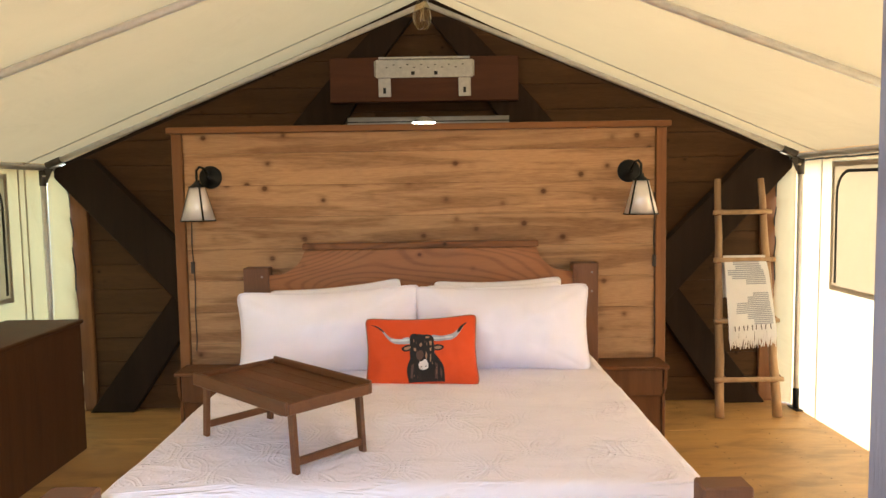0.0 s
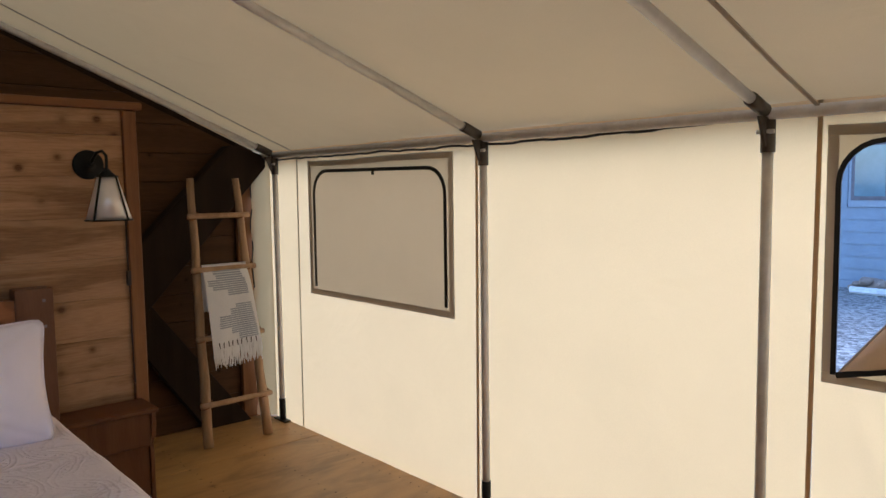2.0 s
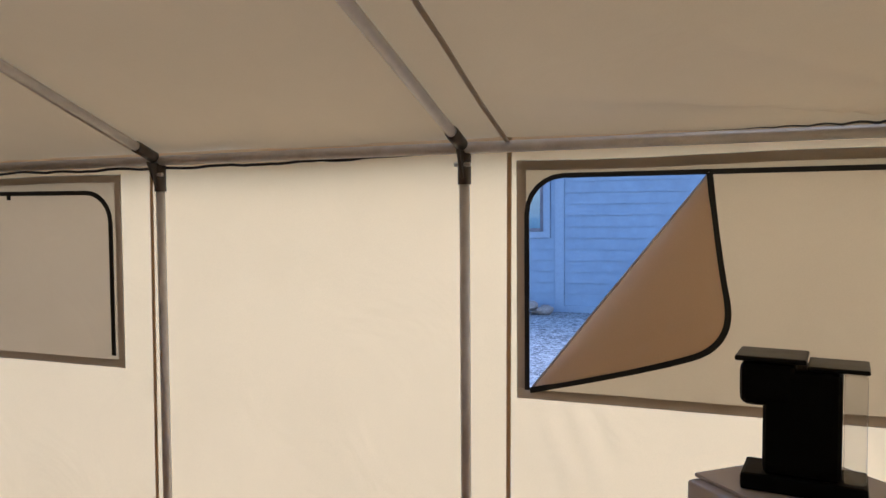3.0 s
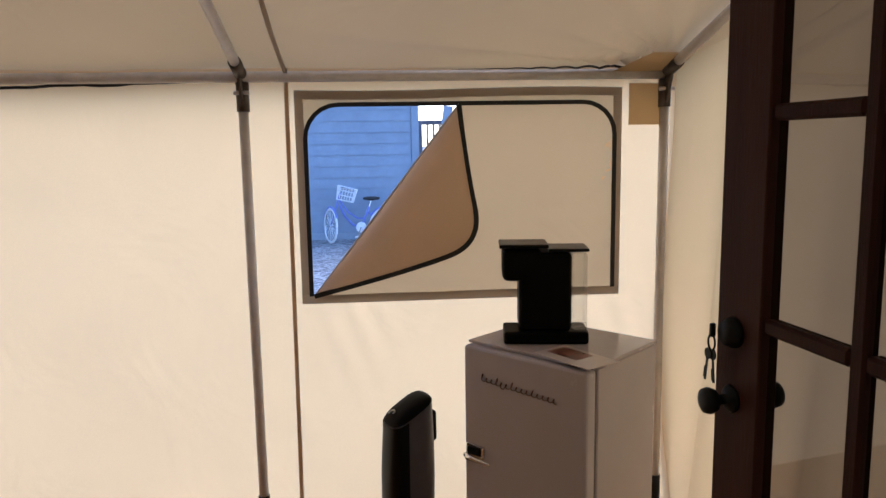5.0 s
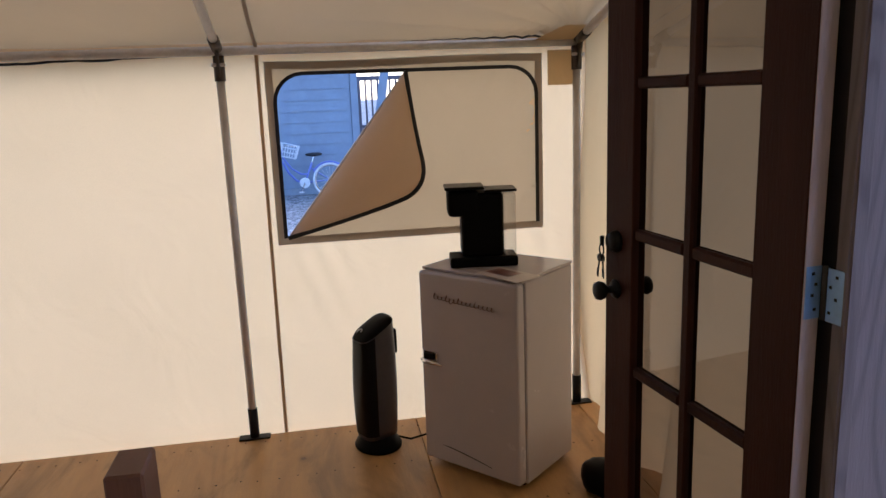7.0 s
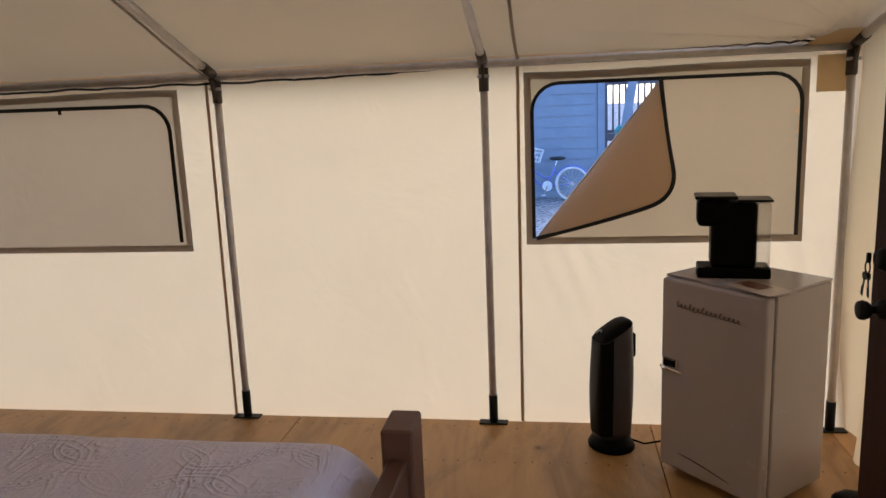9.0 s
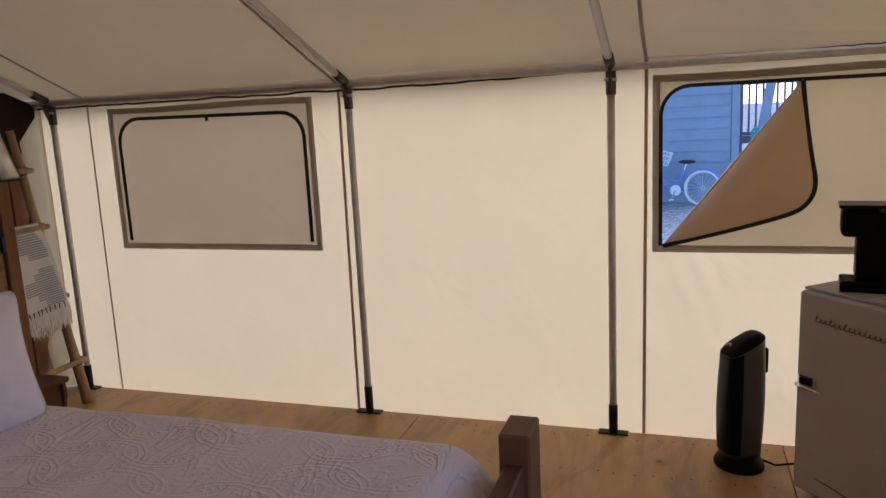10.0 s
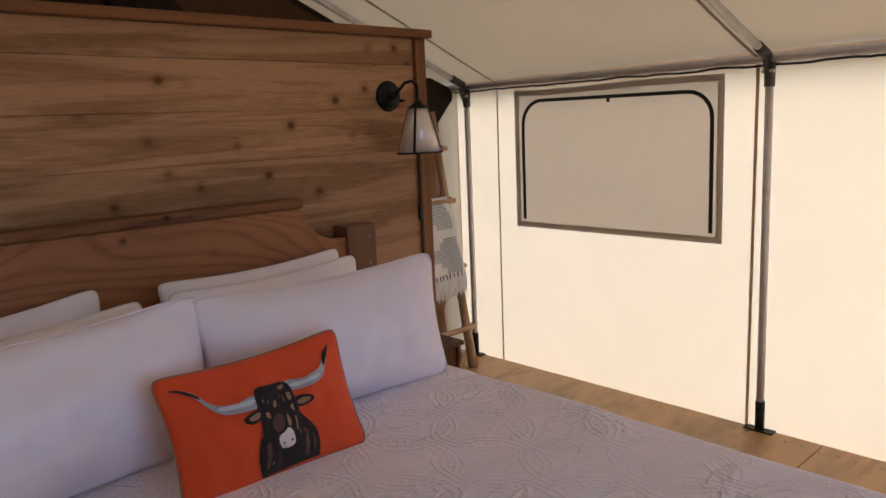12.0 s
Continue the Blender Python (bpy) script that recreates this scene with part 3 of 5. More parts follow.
def corner_flap(side, parent, mtl):
    """The loose edge of a side wall, turned in over the gable corner, with its dark lacing."""
    cx = XE if side > 0 else XW
    inner = lambda z: (0.1 if side > 0 else 0.14 - 0.02 * z) - 0.02 * max(0.0, z - 1.5) / 0.26 + 0.007 * noise.noise(Vector((z * 9, side, 0)))  # noqa: E731
    def place(u, v):
        z = 1.845 * v
        return (cx - side * (0.004 + inner(z) * u), 6.27 + 0.1 * u ** 0.6 + 0.012 * math.sin(z * 23 + u * 2) * u, z + 0.004)
    part("corner_flap", sheet(8, 70, place), mtl, parent, smooth=True)
    for a, b in ((0.5, 0.68), (0.72, 0.8), (0.84, 0.95)):
        part("lacing", sweep([Vector(place(1.0, a + (b - a) * k / 14)) + Vector((-side * 0.003, -0.006, 0)) for k in range(15)], 0.0045, 6), ZIP, parent, smooth=True)


corner_flap(1, wall_east, CANVAS_END)
for y in (2.612, 4.21, 5.9):
    lean = 0.012
    part("hem", strip([(XE - 0.004, y + lean * (1 - k / 4), 0.004 + (Z1 - 0.004) * k / 4) for k in range(5)], (-1, 0, 0), 0.008 if y < 5 else 0.005, 0.003), SEAM, wall_east)
# black band drawn for the shadow between wall top and eave pipe
part("top_webbing", strip([(XE - 0.006, 2.79 + (GABLE - 2.79) * k / 120, 1.815 + 0.022 * max(0.0, 1 - k / 26) + 0.009 * noise.noise(Vector((k * 0.16, 0, 2))) + 0.004 * noise.noise(Vector((k * 0.5, 0, 7)))) for k in range(121)], (-1, 0, 0), 0.0055, 0.003), ZIP, wall_east)
part("corner_patch", sheet(3, 3, lambda u, v: (XE - 0.005, 1.12 + 0.135 * u, 1.645 + 0.165 * v)), PATCH, wall_east)

wall_west = thing("wall_west", ident, "cream canvas tent wall glowing with daylight", "tent wall", kind="structure")
for a, b in ((FRONT - 0.04, 2.612), (2.612, 4.21), (4.21, 5.9), (5.9, 6.278)):
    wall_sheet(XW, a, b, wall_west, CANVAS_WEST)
for y in (2.612, 4.21, 5.9, 5.98):
    part("hem", strip([(XW + 0.004, y, 0.004 + (Z1 - 0.004) * k / 4) for k in range(5)], (1, 0, 0), 0.007, 0.003), SEAM, wall_west)

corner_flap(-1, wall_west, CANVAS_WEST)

# front wall: canvas on both sides of the doorway and above it
wall_south = thing("wall_south", ident, "cream canvas tent end wall round the doorway", "tent wall", kind="structure")
# the left side is unseen; the opening is set wide to let in light
DOOR_L, DOOR_R, DOOR_TOP = -0.9, 0.585, 2.14
bm = bmesh.new()
for end in ([(XW, 0), (DOOR_L - 0.05, 0), (DOOR_L - 0.05, DOOR_TOP), (XW, roof_z(XW, FRONT))], [(XW, roof_z(XW, FRONT)), (DOOR_L - 0.05, DOOR_TOP), (DOOR_R + 0.05, DOOR_TOP), (XE, 1.87), (XE, roof_z(XE, FRONT)), (RX, roof_z(RX, FRONT))]):
    bm.faces.new([bm.verts.new((x, FRONT, z)) for x, z in end])
part("end_canvas", bm, CANVAS_END, wall_south)
part("drape", sheet(70, 24, lambda u, v: (0.635 + (XE + 0.03 - 0.635) * u, FRONT + 0.055 * math.sin(u * 30 + 5 * v + 2 * math.sin(u * 9)) * (1 - 0.8 * v), (2.14 - 0.27 * u) * v)), CANVAS_END, wall_south, smooth=True)

# gable wall: boards row by row, with dark braces
wall_north = thing("wall_north", ident, "aged cedar board gable wall with dark braces", "wooden wall", kind="structure")
part("backing", prism([(XW + 0.1, -0.1), (XE - 0.085, -0.1), (XE - 0.085, EAVE), (XE + 0.05, EAVE + 0.12), (RX, RZ + 0.16), (XW - 0.05, EAVE + 0.12), (XW + 0.1, EAVE)], lambda u, v, w: (u, GABLE + 0.03 + w, v), 0.05), DARK_BEAM, wall_north)
z = 0.0
while z < RZ - 0.1:
    h = 0.186
    top = min(z + h - 0.002, RZ)
    ends = []
    for zz in (z, top):
        k = max(0.0, (zz - EAVE) / (RZ - EAVE))
        ends.append((XW + (RX - XW) * k + (0.02 if k else 0.1), XE + (RX - XE) * k - (0.02 if k else 0.085)))
    cut = random.choice((-1.1, -0.2, 0.9, 1.4))
    if ends[1][0] < cut < ends[1][1] and z < 2.2:
        polys = [[(ends[0][0], z), (cut - 0.001, z), (cut - 0.001, top), (ends[1][0], top)], [(cut + 0.001, z), (ends[0][1], z), (ends[1][1], top), (cut + 0.001, top)]]
    else:
        polys = [[(ends[0][0], z), (ends[0][1], z), (ends[1][1], top), (ends[1][0], top)]]
    for poly in polys:
        part("board", prism(poly, lambda u, v, w: (u, GABLE + w, v), 0.024, 0.003), GABLE_BOARD, wall_north)
    z += h


def beam(name, poly, y0, y1, mtl=DARK_BEAM, parent=None, mirror=False):
    poly = [(2 * 0.155 - u, v) if mirror else (u, v) for u, v in poly]
    return part(name, prism(poly, lambda u, v, w: (u, y0 + w, v), y1 - y0, 0.006), mtl, parent or wall_north)


for flip in (False, True):
    beam("upper_brace", [(-2.56, 1.77), (-2.56, 1.84), (-2.36, 1.915), (-2.29, 1.91), (-1.3, 0.90), (-1.3, 0.42)], 6.3, GABLE - 0.002, mirror=flip)
    beam("lower_brace", [(-2.4, 0.0), (-2.07, 0.0), (-1.32, 1.1), (-1.32, 1.44)], 6.325, GABLE - 0.002, mirror=flip)
    beam("apex_brace", [(-0.9, 2.02), (-0.5, 2.02), (-0.1, 2.65), (0.1, 2.9), (-0.12, 2.9), (-0.37, 2.64)], 6.33, GABLE - 0.002, mirror=flip)
    beam("corner_post", [(-2.5, 0.0), (-2.37, 0.0), (-2.37, 1.76), (-2.5, 1.76)], 6.38, GABLE - 0.002, CEDAR_TRIM_UP, mirror=flip)

# cedar partition behind the bed
PY = 5.17
wall_cedar = thing("wall_partition", pose(0.16, PY, 0), "knotty cedar board partition with side trim and cornice", "wooden partition", kind="structure")
part("core", box(-1.42, 1.42, 0.021, 0.1, 0, 1.985, 0.002), CEDAR_TRIM, wall_cedar)
z = 0.01
heights = [0.186] * 10
for h in heights:
    cuts = [-1.371, 1.371]
    for a, b in zip(cuts, cuts[1:]):
        s = part("board", box(-(b - a) / 2 + 0.0006, (b - a) / 2 - 0.0006, -0.02, 0.0, 0.0004, h - 0.0004, 0.0016), CEDAR, wall_cedar)
        s.location = ((a + b) / 2, 0.02 + random.uniform(-0.002, 0.0), z)
    z += h
part("top_board", box(-1.371, 1.371, -0.004, 0.02, 1.8705, 1.985, 0.0015), CEDAR, wall_cedar)
for s in (-1, 1):
    part("trim_side", box(*sorted((s * 1.372, s * 1.432)), -0.022, 0.1, 0.0, 1.985, 0.004), CEDAR_TRIM_UP, wall_cedar)
part("cornice", box(-1.452, 1.452, -0.05, 0.13, 1.986, 2.022, 0.008, 2), CEDAR_TRIM, wall_cedar)


# ---- tent frame of steel tube ----
def tent_pole(x, y, side):
    t = thing("tent_pole", pose(x, y, 0), "grey galvanised steel tent pole in a black floor socket", "tent pole", "wall poles")
    part("tube", sweep([(0, 0, 0.02), (0, 0, EAVE - 0.02)], 0.019, 12), PIPE, t, smooth=True)
    part("socket", sweep([(0, 0, 0.004), (0, 0, 0.155)], 0.023, 12), BLACK_STEEL, t, "black painted steel and gap shade socket", smooth=True)
    part("base_plate", box(-0.03, 0.03, -0.075, 0.075, 0.0, 0.008, 0.002), BLACK_STEEL, t)
    part("sleeve", sweep([(0, 0, EAVE - 0.13), (0, 0, EAVE - 0.02)], 0.0245, 12), BRACKET, t, smooth=True)
    part("gusset", prism([(0, 0), (-0.075 * side, 0.0), (-0.03 * side, -0.1), (0, -0.11)], lambda u, v, w: (u, w - 0.006, EAVE - 0.01 + v), 0.012, 0.002), BRACKET, t)
    part("bolt", sweep([(-0.02 * side, -0.03, EAVE - 0.06), (-0.02 * side, 0.03, EAVE - 0.06)], 0.008, 6), PIPE, t)
    return t


PE, PW = 2.862, -2.567
for y in POLES:
    tent_pole(PE, y, 1)
    tent_pole(PW, y, -1)
for x in (PE, PW):
    t = thing("eave_pipe", pose(x, FRONT, EAVE), "long galvanised steel eave pipe", "tent pipe", "eave pipes")
    part("tube", sweep([(0, 0.02, 0), (0, GABLE - FRONT - 0.03, 0)], 0.021, 12), PIPE, t, smooth=True)
for y in POLES:
    for x, ex in ((PE, XE), (PW, XW)):
        t = thing("rafter_pipe", pose(x, y, EAVE), "galvanised steel rafter pipe under the roof canvas", "tent pipe", "rafter pipes")
        d = Vector((RX - x, 0, ridge_z(y) - EAVE - (0.06 if y > 6 else 0.01)))
        part("tube", sweep([d * 0.02, d], 0.019, 12), PIPE, t, smooth=True)
        part("collar", sweep([d * 0.012, d * 0.05], 0.0245, 12), BRACKET, t, smooth=True)
t = thing("ridge_pipe", pose(RX, FRONT, ridge_z(FRONT)), "galvanised steel ridge pipe", "tent pipe")
part("tube", sweep([(0, 0.02, 0), (0, GABLE - FRONT - 0.03, 0.085 * (GABLE - FRONT))], 0.021, 12), PIPE, t, smooth=True)


# ---- windows ----
def tape(parent, y0, y1, z0, z1, x, side, w=0.017):
    for a, b in (((y0, z0), (y0, z1)), ((y0, z1), (y1, z1)), ((y1, z1), (y1, z0)), ((y1, z0), (y0, z0))):
        along = Vector((0, b[0] - a[0], b[1] - a[1])).normalized() * (w if a[1] == b[1] else -w - 0.001)
        pts = [Vector((x, a[0], a[1])) - along + (Vector((x, b[0], b[1])) - Vector((x, a[0], a[1])) + 2 * along) * k / 6 for k in range(7)]
        pts = [p + Vector((0, 0, 0.005 * math.sin(k * math.pi / 3))) if abs(along.z) < 1e-6 and z1 in a else p for k, p in enumerate(pts)]
        part("binding", strip(pts, (-side, 0, 0), w, 0.003), TRIM, parent)


def closed_window(name, x, side):
    w = thing(name, pose(x, 5.05, 0), "closed taupe canvas window flap with black zipper", "tent window", kind="structure")
    y0, y1, z0, z1 = -0.665, 0.675, 0.957, 1.775
    o = -side * 0.012
    part("flap", sheet(60, 36, lambda u, v: (o * 0.9 + 0.003 * noise.noise(Vector((u * 5, v * 2, 1))) + 0.004 * noise.noise(Vector((u * 11 + v * 4, v * 2 - u, 5))), y0 + (y1 - y0) * u, z0 + (z1 - z0) * v)), CANVAS_FLAP, w, smooth=True)
    tape(w, y0, y1, z0, z1, o * 1.5, side)
    zp = rounded(y0 + 0.045, y1 - 0.05, z0 + 0.035, z1 - 0.055, 0.14)
    part("zipper", strip([(o * 1.5, a, b + 0.006 * math.sin(a * 5)) for a, b in zp], (-side, 0, 0), 0.010, 0.005), ZIP, w)
    part("zip_pull", box(o * 1.35 - 0.006, o * 1.35 + 0.006, -0.008, 0.008, z1 - 0.085, z1 - 0.05, 0.002), ZIP, w)
    return w


closed_window("window_1", XE, 1)
closed_window("window_3", XW, -1)

win = thing("window_2", pose(XE, 1.93, 0), "half-unzipped canvas window with a folded-back brown flap", "tent window", kind="structure")
oy = -1.93
tape(win, 1.303 + oy, 2.567 + oy, 0.97, 1.778, -0.012, 1)
top_zip = rounded(1.316, 2.546, 0.985, 1.738, 0.13)
part("zipper", strip([(-0.016, a + oy, b) for a, b in top_zip], (-1, 0, 0), 0.0085, 0.005), ZIP, win)
closed = [(1.316, 0.97), (2.546, 0.97), (1.943, 1.738)] + [p for p in top_zip[9:-1]]
bm = bmesh.new()
bm.faces.new([bm.verts.new((-0.008, a + oy, b)) for a, b in closed])
bmesh.ops.triangulate(bm, faces=bm.faces[:])
for _ in range(6):
    bmesh.ops.subdivide_edges(bm, edges=[e for e in bm.edges if e.calc_length() > 0.04], cuts=1)
    bmesh.ops.triangulate(bm, faces=bm.faces[:])
for v in bm.verts:
    y, z = v.co.y, v.co.z
    v.co.x += 0.009 * noise.noise(Vector((y * 7 + z, z * 1.6, 3))) + 0.02 * max(0.0, 1 - abs(noise.noise(Vector((y * 3 + z * 2.4, z * 2 - y, 9)))) * 7) * max(0.0, -y - 0.1) - 0.002
part("flap", bm, CANVAS_FLAP_SHADE, win, smooth=True)
bm = bmesh.new()
outer = [(min(2.567, a + 0.12) if a > 1.93 else max(1.3, a - 0.12), min(1.785, b + 0.12) if b > 1.6 else b) for a, b in top_zip]
for p, q, q2, p2 in zip(top_zip, top_zip[1:], outer[1:], outer):
    bm.faces.new([bm.verts.new((-0.007, a + oy, b)) for a, b in (p, q, q2, p2)])
part("facing", bm, CANVAS_FLAP_SHADE, win)
tip_a, tip_b = Vector((2.535, 0.985)), Vector((1.945, 1.735))
edge = [Vector(p) for p in ((1.945, 1.735), (1.925, 1.55), (1.9, 1.38), (1.882, 1.29), (1.895, 1.22), (1.94, 1.165), (2.02, 1.13), (2.2, 1.075), (2.4, 1.02), (2.535, 0.985))]

for _ in range(3):
    cut = [a.lerp(b, k) for a, b in zip(edge, edge[1:]) for k in (0.25, 0.75)]
    edge = [edge[0], *cut[1:-1], edge[-1]]


def fold_place(u, v):
    """From the fold line (v = 0) to the loose zipped edge (v = 1)."""
    a = tip_b.lerp(tip_a, u)
    k = u * (len(edge) - 1)
    i = min(int(k), len(edge) - 2)
    b = edge[i].lerp(edge[i + 1], k - i)
    p = a.lerp(b, v)
    off = -0.02 - 0.07 * math.sin(math.pi * u) * (0.35 + 0.65 * math.sin(math.pi * min(1, v * 0.8)))
    return (off, p.x + oy, p.y)


part("folded_flap", sheet(60, 12, fold_place), CANVAS_FOLD, win, "folded-back brown canvas flap", smooth=True)
part("loose_zipper", strip([fold_place(k / 60, 1.0) for k in range(61)], (-1, 0, 0), 0.010, 0.005), ZIP, win)
part("fold_piping", sweep([fold_place(k / 27, 0.0) for k in range(28)], 0.004, 6), LIT_EDGE, win, "fold edge coloured as if lit from outside", smooth=True)

# ---- doorway: pale posts, dark glazed door swung right back ----
door_case = thing("door_frame", pose(0, 0, 0), "pale weathered wood door posts and header", "door frame", kind="structure")
part("post", box(0.60, 0.634, 1.05, 1.392, 0, DOOR_TOP, 0.003), PALE_WOOD, door_case)
# black filler drawn for the shade between door and post
part("back_post", box(0.6345, 0.7, 1.05, 1.387, 0, DOOR_TOP, 0.003), BLACK_STEEL, door_case, "black strip for the shaded door gap")
# same wood as the post, darkened for the shade on its inner face
part("jamb_face", box(0.601, 0.633, 1.3922, 1.3938, 0, DOOR_TOP, 0.0005), SHADED_JAMB, door_case, "thin face in a shaded tone of the post")
part("stop_bead", box(0.596, 0.5995, 1.362, 1.389, 0, DOOR_TOP, 0.001), PALE_WOOD, door_case)
part("post", box(-0.98, -0.9, 1.05, 1.392, 0, DOOR_TOP, 0.004), PALE_WOOD, door_case)
part("header", box(-0.98, 0.667, 1.08, 1.392, DOOR_TOP + 0.001, DOOR_TOP + 0.12, 0.004), PALE_WOOD, door_case)

door = thing("door_1", pose(0.672, 1.436, 0.012, 0, 0, 6.8), "dark brown glazed door standing wide open", "door", kind="structure")
W, T, DT = 0.797, 0.044, 2.12
sl, sr = 0.15, 0.15
part("hinge_stile", box(0, sl, -T, 0, 0, DT, 0.003), DOOR_WOOD, door)
part("lock_stile", box(W - sr, W, -T, 0, 0, DT, 0.003), DOOR_WOOD, door)
part("hinge_edge", box(-0.003, 0.0, -T + 0.002, -0.002, 0, DT, 0.0005), DOOR_EDGE, door, "bare pale wood edge")
part("bottom_rail", box(sl + 0.001, W - sr - 0.001, -T, 0, 0, 0.37, 0.003), DOOR_WOOD, door)
part("top_rail", box(sl + 0.001, W - sr - 0.001, -T, 0, 2.02, DT, 0.003), DOOR_WOOD, door)
mid = (sl + W - sr) / 2
bars = [0.37, 0.785, 1.198, 1.62, 2.02]
part("mullion", box(mid - 0.018, mid + 0.018, -T + 0.006, -0.006, 0.371, 2.019, 0.006), DOOR_WOOD, door)
for z in bars[1:-1]:
    for a, b in ((sl + 0.001, mid - 0.0185), (mid + 0.0185, W - sr - 0.001)):
        part("glazing_bar", box(a, b, -T + 0.006, -0.006, z - 0.016, z + 0.016, 0.006), DOOR_WOOD, door)
for z0, z1 in zip(bars, bars[1:]):
    for a, b in ((sl, mid), (mid, W - sr)):
        g = part("pane", sheet(1, 1, lambda u, v: (a + (b - a) * u, -T / 2, z0 + (z1 - z0) * v)), GLASS, door)
        g.visible_shadow = False
knob = [(0.028, 0.0), (0.03, 0.004), (0.026, 0.010), (0.011, 0.014), (0.011, 0.034), (0.024, 0.042), (0.029, 0.055), (0.026, 0.066), (0.012, 0.071)]
for name, z, prof in (("knob", 1.02, knob), ("deadbolt", 1.165, [(0.033, 0), (0.033, 0.008), (0.027, 0.02), (0.026, 0.024)])):
    for s in (1, -1):
        m = Matrix.Translation((W - 0.065, 0.0 if s > 0 else -T, z)) @ Matrix.Rotation(radians(-90 * s), 4, "X")
        part(name, moved(lathe(prof, 20), m), MATT_BLACK, door, smooth=True)
part("latch_plate", box(W, W + 0.003, -T + 0.008, -0.008, 0.98, 1.06, 0.001), MATT_BLACK, door)
for z in (0.25, 1.19, 1.95):
    h = part("hinge", box(-0.0065, -0.0035, -T + 0.003, -0.003, z - 0.055, z + 0.055, 0.001), HINGE, door, "blue-grey zinc hinge leaf")
    lf = part("hinge_leaf", box(-0.07, -0.028, -0.0375, -0.034, z - 0.055, z + 0.055, 0.001), HINGE, door, "blue-grey zinc hinge leaf")
    for q, (sx, sz) in enumerate(((0.35, 0.8), (0.7, 0.35), (0.35, -0.1), (0.7, -0.7))):
        part("screw", box(-0.0082, -0.0066, -0.014 - 0.022 * sx, -0.008 - 0.022 * sx, z + 0.05 * sz - 0.003, z + 0.05 * sz + 0.003, 0), BLACK_STEEL, h)
        part("screw", box(-0.07 + 0.042 * sx, -0.064 + 0.042 * sx, -0.0339, -0.0325, z + 0.05 * sz - 0.003, z + 0.05 * sz + 0.003, 0), BLACK_STEEL, lf)
    part("hinge_pin", sweep([(-0.016, -T + 0.004, z - 0.056), (-0.016, -T + 0.004, z + 0.056)], 0.006, 8), BRACKET, door, smooth=True)
key = thing("key", pose(0.672, 1.436, 0.012, 0, 0, 6.8), "two dark keys on a ring hanging from the deadbolt", "keys")
KX = W - 0.028
part("key_ring", sweep([(KX + 0.013 * math.cos(a), 0.030, 1.136 + 0.017 * math.sin(a)) for a in [k * math.pi / 8 for k in range(16)]], 0.0022, 6, closed=True), MATT_BLACK, key)
part("lock_key", box(KX - 0.004, KX + 0.006, 0.022, 0.034, 1.148, 1.178, 0.002), MATT_BLACK, key)
for dx, tilt in ((-0.005, 7), (0.007, -9)):
    km = lathe([(0.0125, -0.0012), (0.0125, 0.0012)], 14)
    km = join(moved(km, Matrix.Rotation(radians(90), 4, "X")), box(-0.0035, 0.0035, -0.0012, 0.0012, -0.062, -0.008, 0.0006))
    km = join(km, box(0.0035, 0.0075, -0.001, 0.001, -0.058, -0.032, 0.0004))
    part("key_blade", moved(km, Matrix.Translation((KX + dx, 0.031 + dx * 0.3, 1.11)) @ Matrix.Rotation(radians(tilt), 4, "Y")), MATT_BLACK, key)


# ---- the bed and what lies on it ----
def pillow_place(w, h, d, u, v, side, seed=0.0, soft=0.0):
    """A point of a stuffed pillow lying in its own x-z plane, u and v from -1 to 1."""
    x = w / 2 * u * (1 - 0.06 * (1 - v * v))
    z = h / 2 * v * (1 - 0.11 * (1 - u * u))
    r = (abs(u) ** 13 + abs(v) ** 13) ** (1 / 13)
    if r > 1e-6:
        x, z = x * max(abs(u), abs(v)) / r, z * max(abs(u), abs(v)) / r
    puff = max(0.0, 1 - abs(u) ** 3.2) ** 0.85 * max(0.0, 1 - abs(v) ** 2.1) ** 0.82
    wr = 0.02 * noise.noise(Vector((u * 2.3, v * 2.3, seed))) + 0.013 * noise.noise(Vector((u * 6, v * 2.2, seed + 5))) + 0.012 * noise.noise(Vector((u * 15, v * 2.5, seed + 9))) * abs(v)
    return Vector((x, -side * (d / 2 * puff + wr * puff), z - soft * (1 - v) * 0.5 * puff))


def pillow_mesh(w, h, d, seed=0.0, n=48):
    bm = bmesh.new()
    for side in (1, -1):
        vs = [[bm.verts.new(pillow_place(w, h, d, -1 + 2 * i / n, -1 + 2 * j / n, side, seed)) for j in range(n + 1)] for i in range(n + 1)]
        for i in range(n):
            for j in range(n):
                bm.faces.new((vs[i][j], vs[i + 1][j], vs[i + 1][j + 1], vs[i][j + 1]))
    bmesh.ops.remove_doubles(bm, verts=bm.verts[:], dist=0.0008)
    return bm


def rim(w, h, d, seed=0.0, n=24):
    e = [(-1 + 2 * k / n, -1) for k in range(n)] + [(1, -1 + 2 * k / n) for k in range(n)] + [(1 - 2 * k / n, 1) for k in range(n)] + [(-1, 1 - 2 * k / n) for k in range(n)]
    return [pillow_place(w, h, d, u, v, 1, seed) for u, v in e]


def pillow(name, m, w, h, d, mtl, label, group, seed, piping=None):
    t = thing(name, m, label, "pillow", group)
    part("cover", pillow_mesh(w, h, d, seed), mtl, t, smooth=True)
    if piping:
        part("piping", sweep(rim(w, h, d, seed), 0.0026, 6, closed=True), piping, t, smooth=True)
    return t


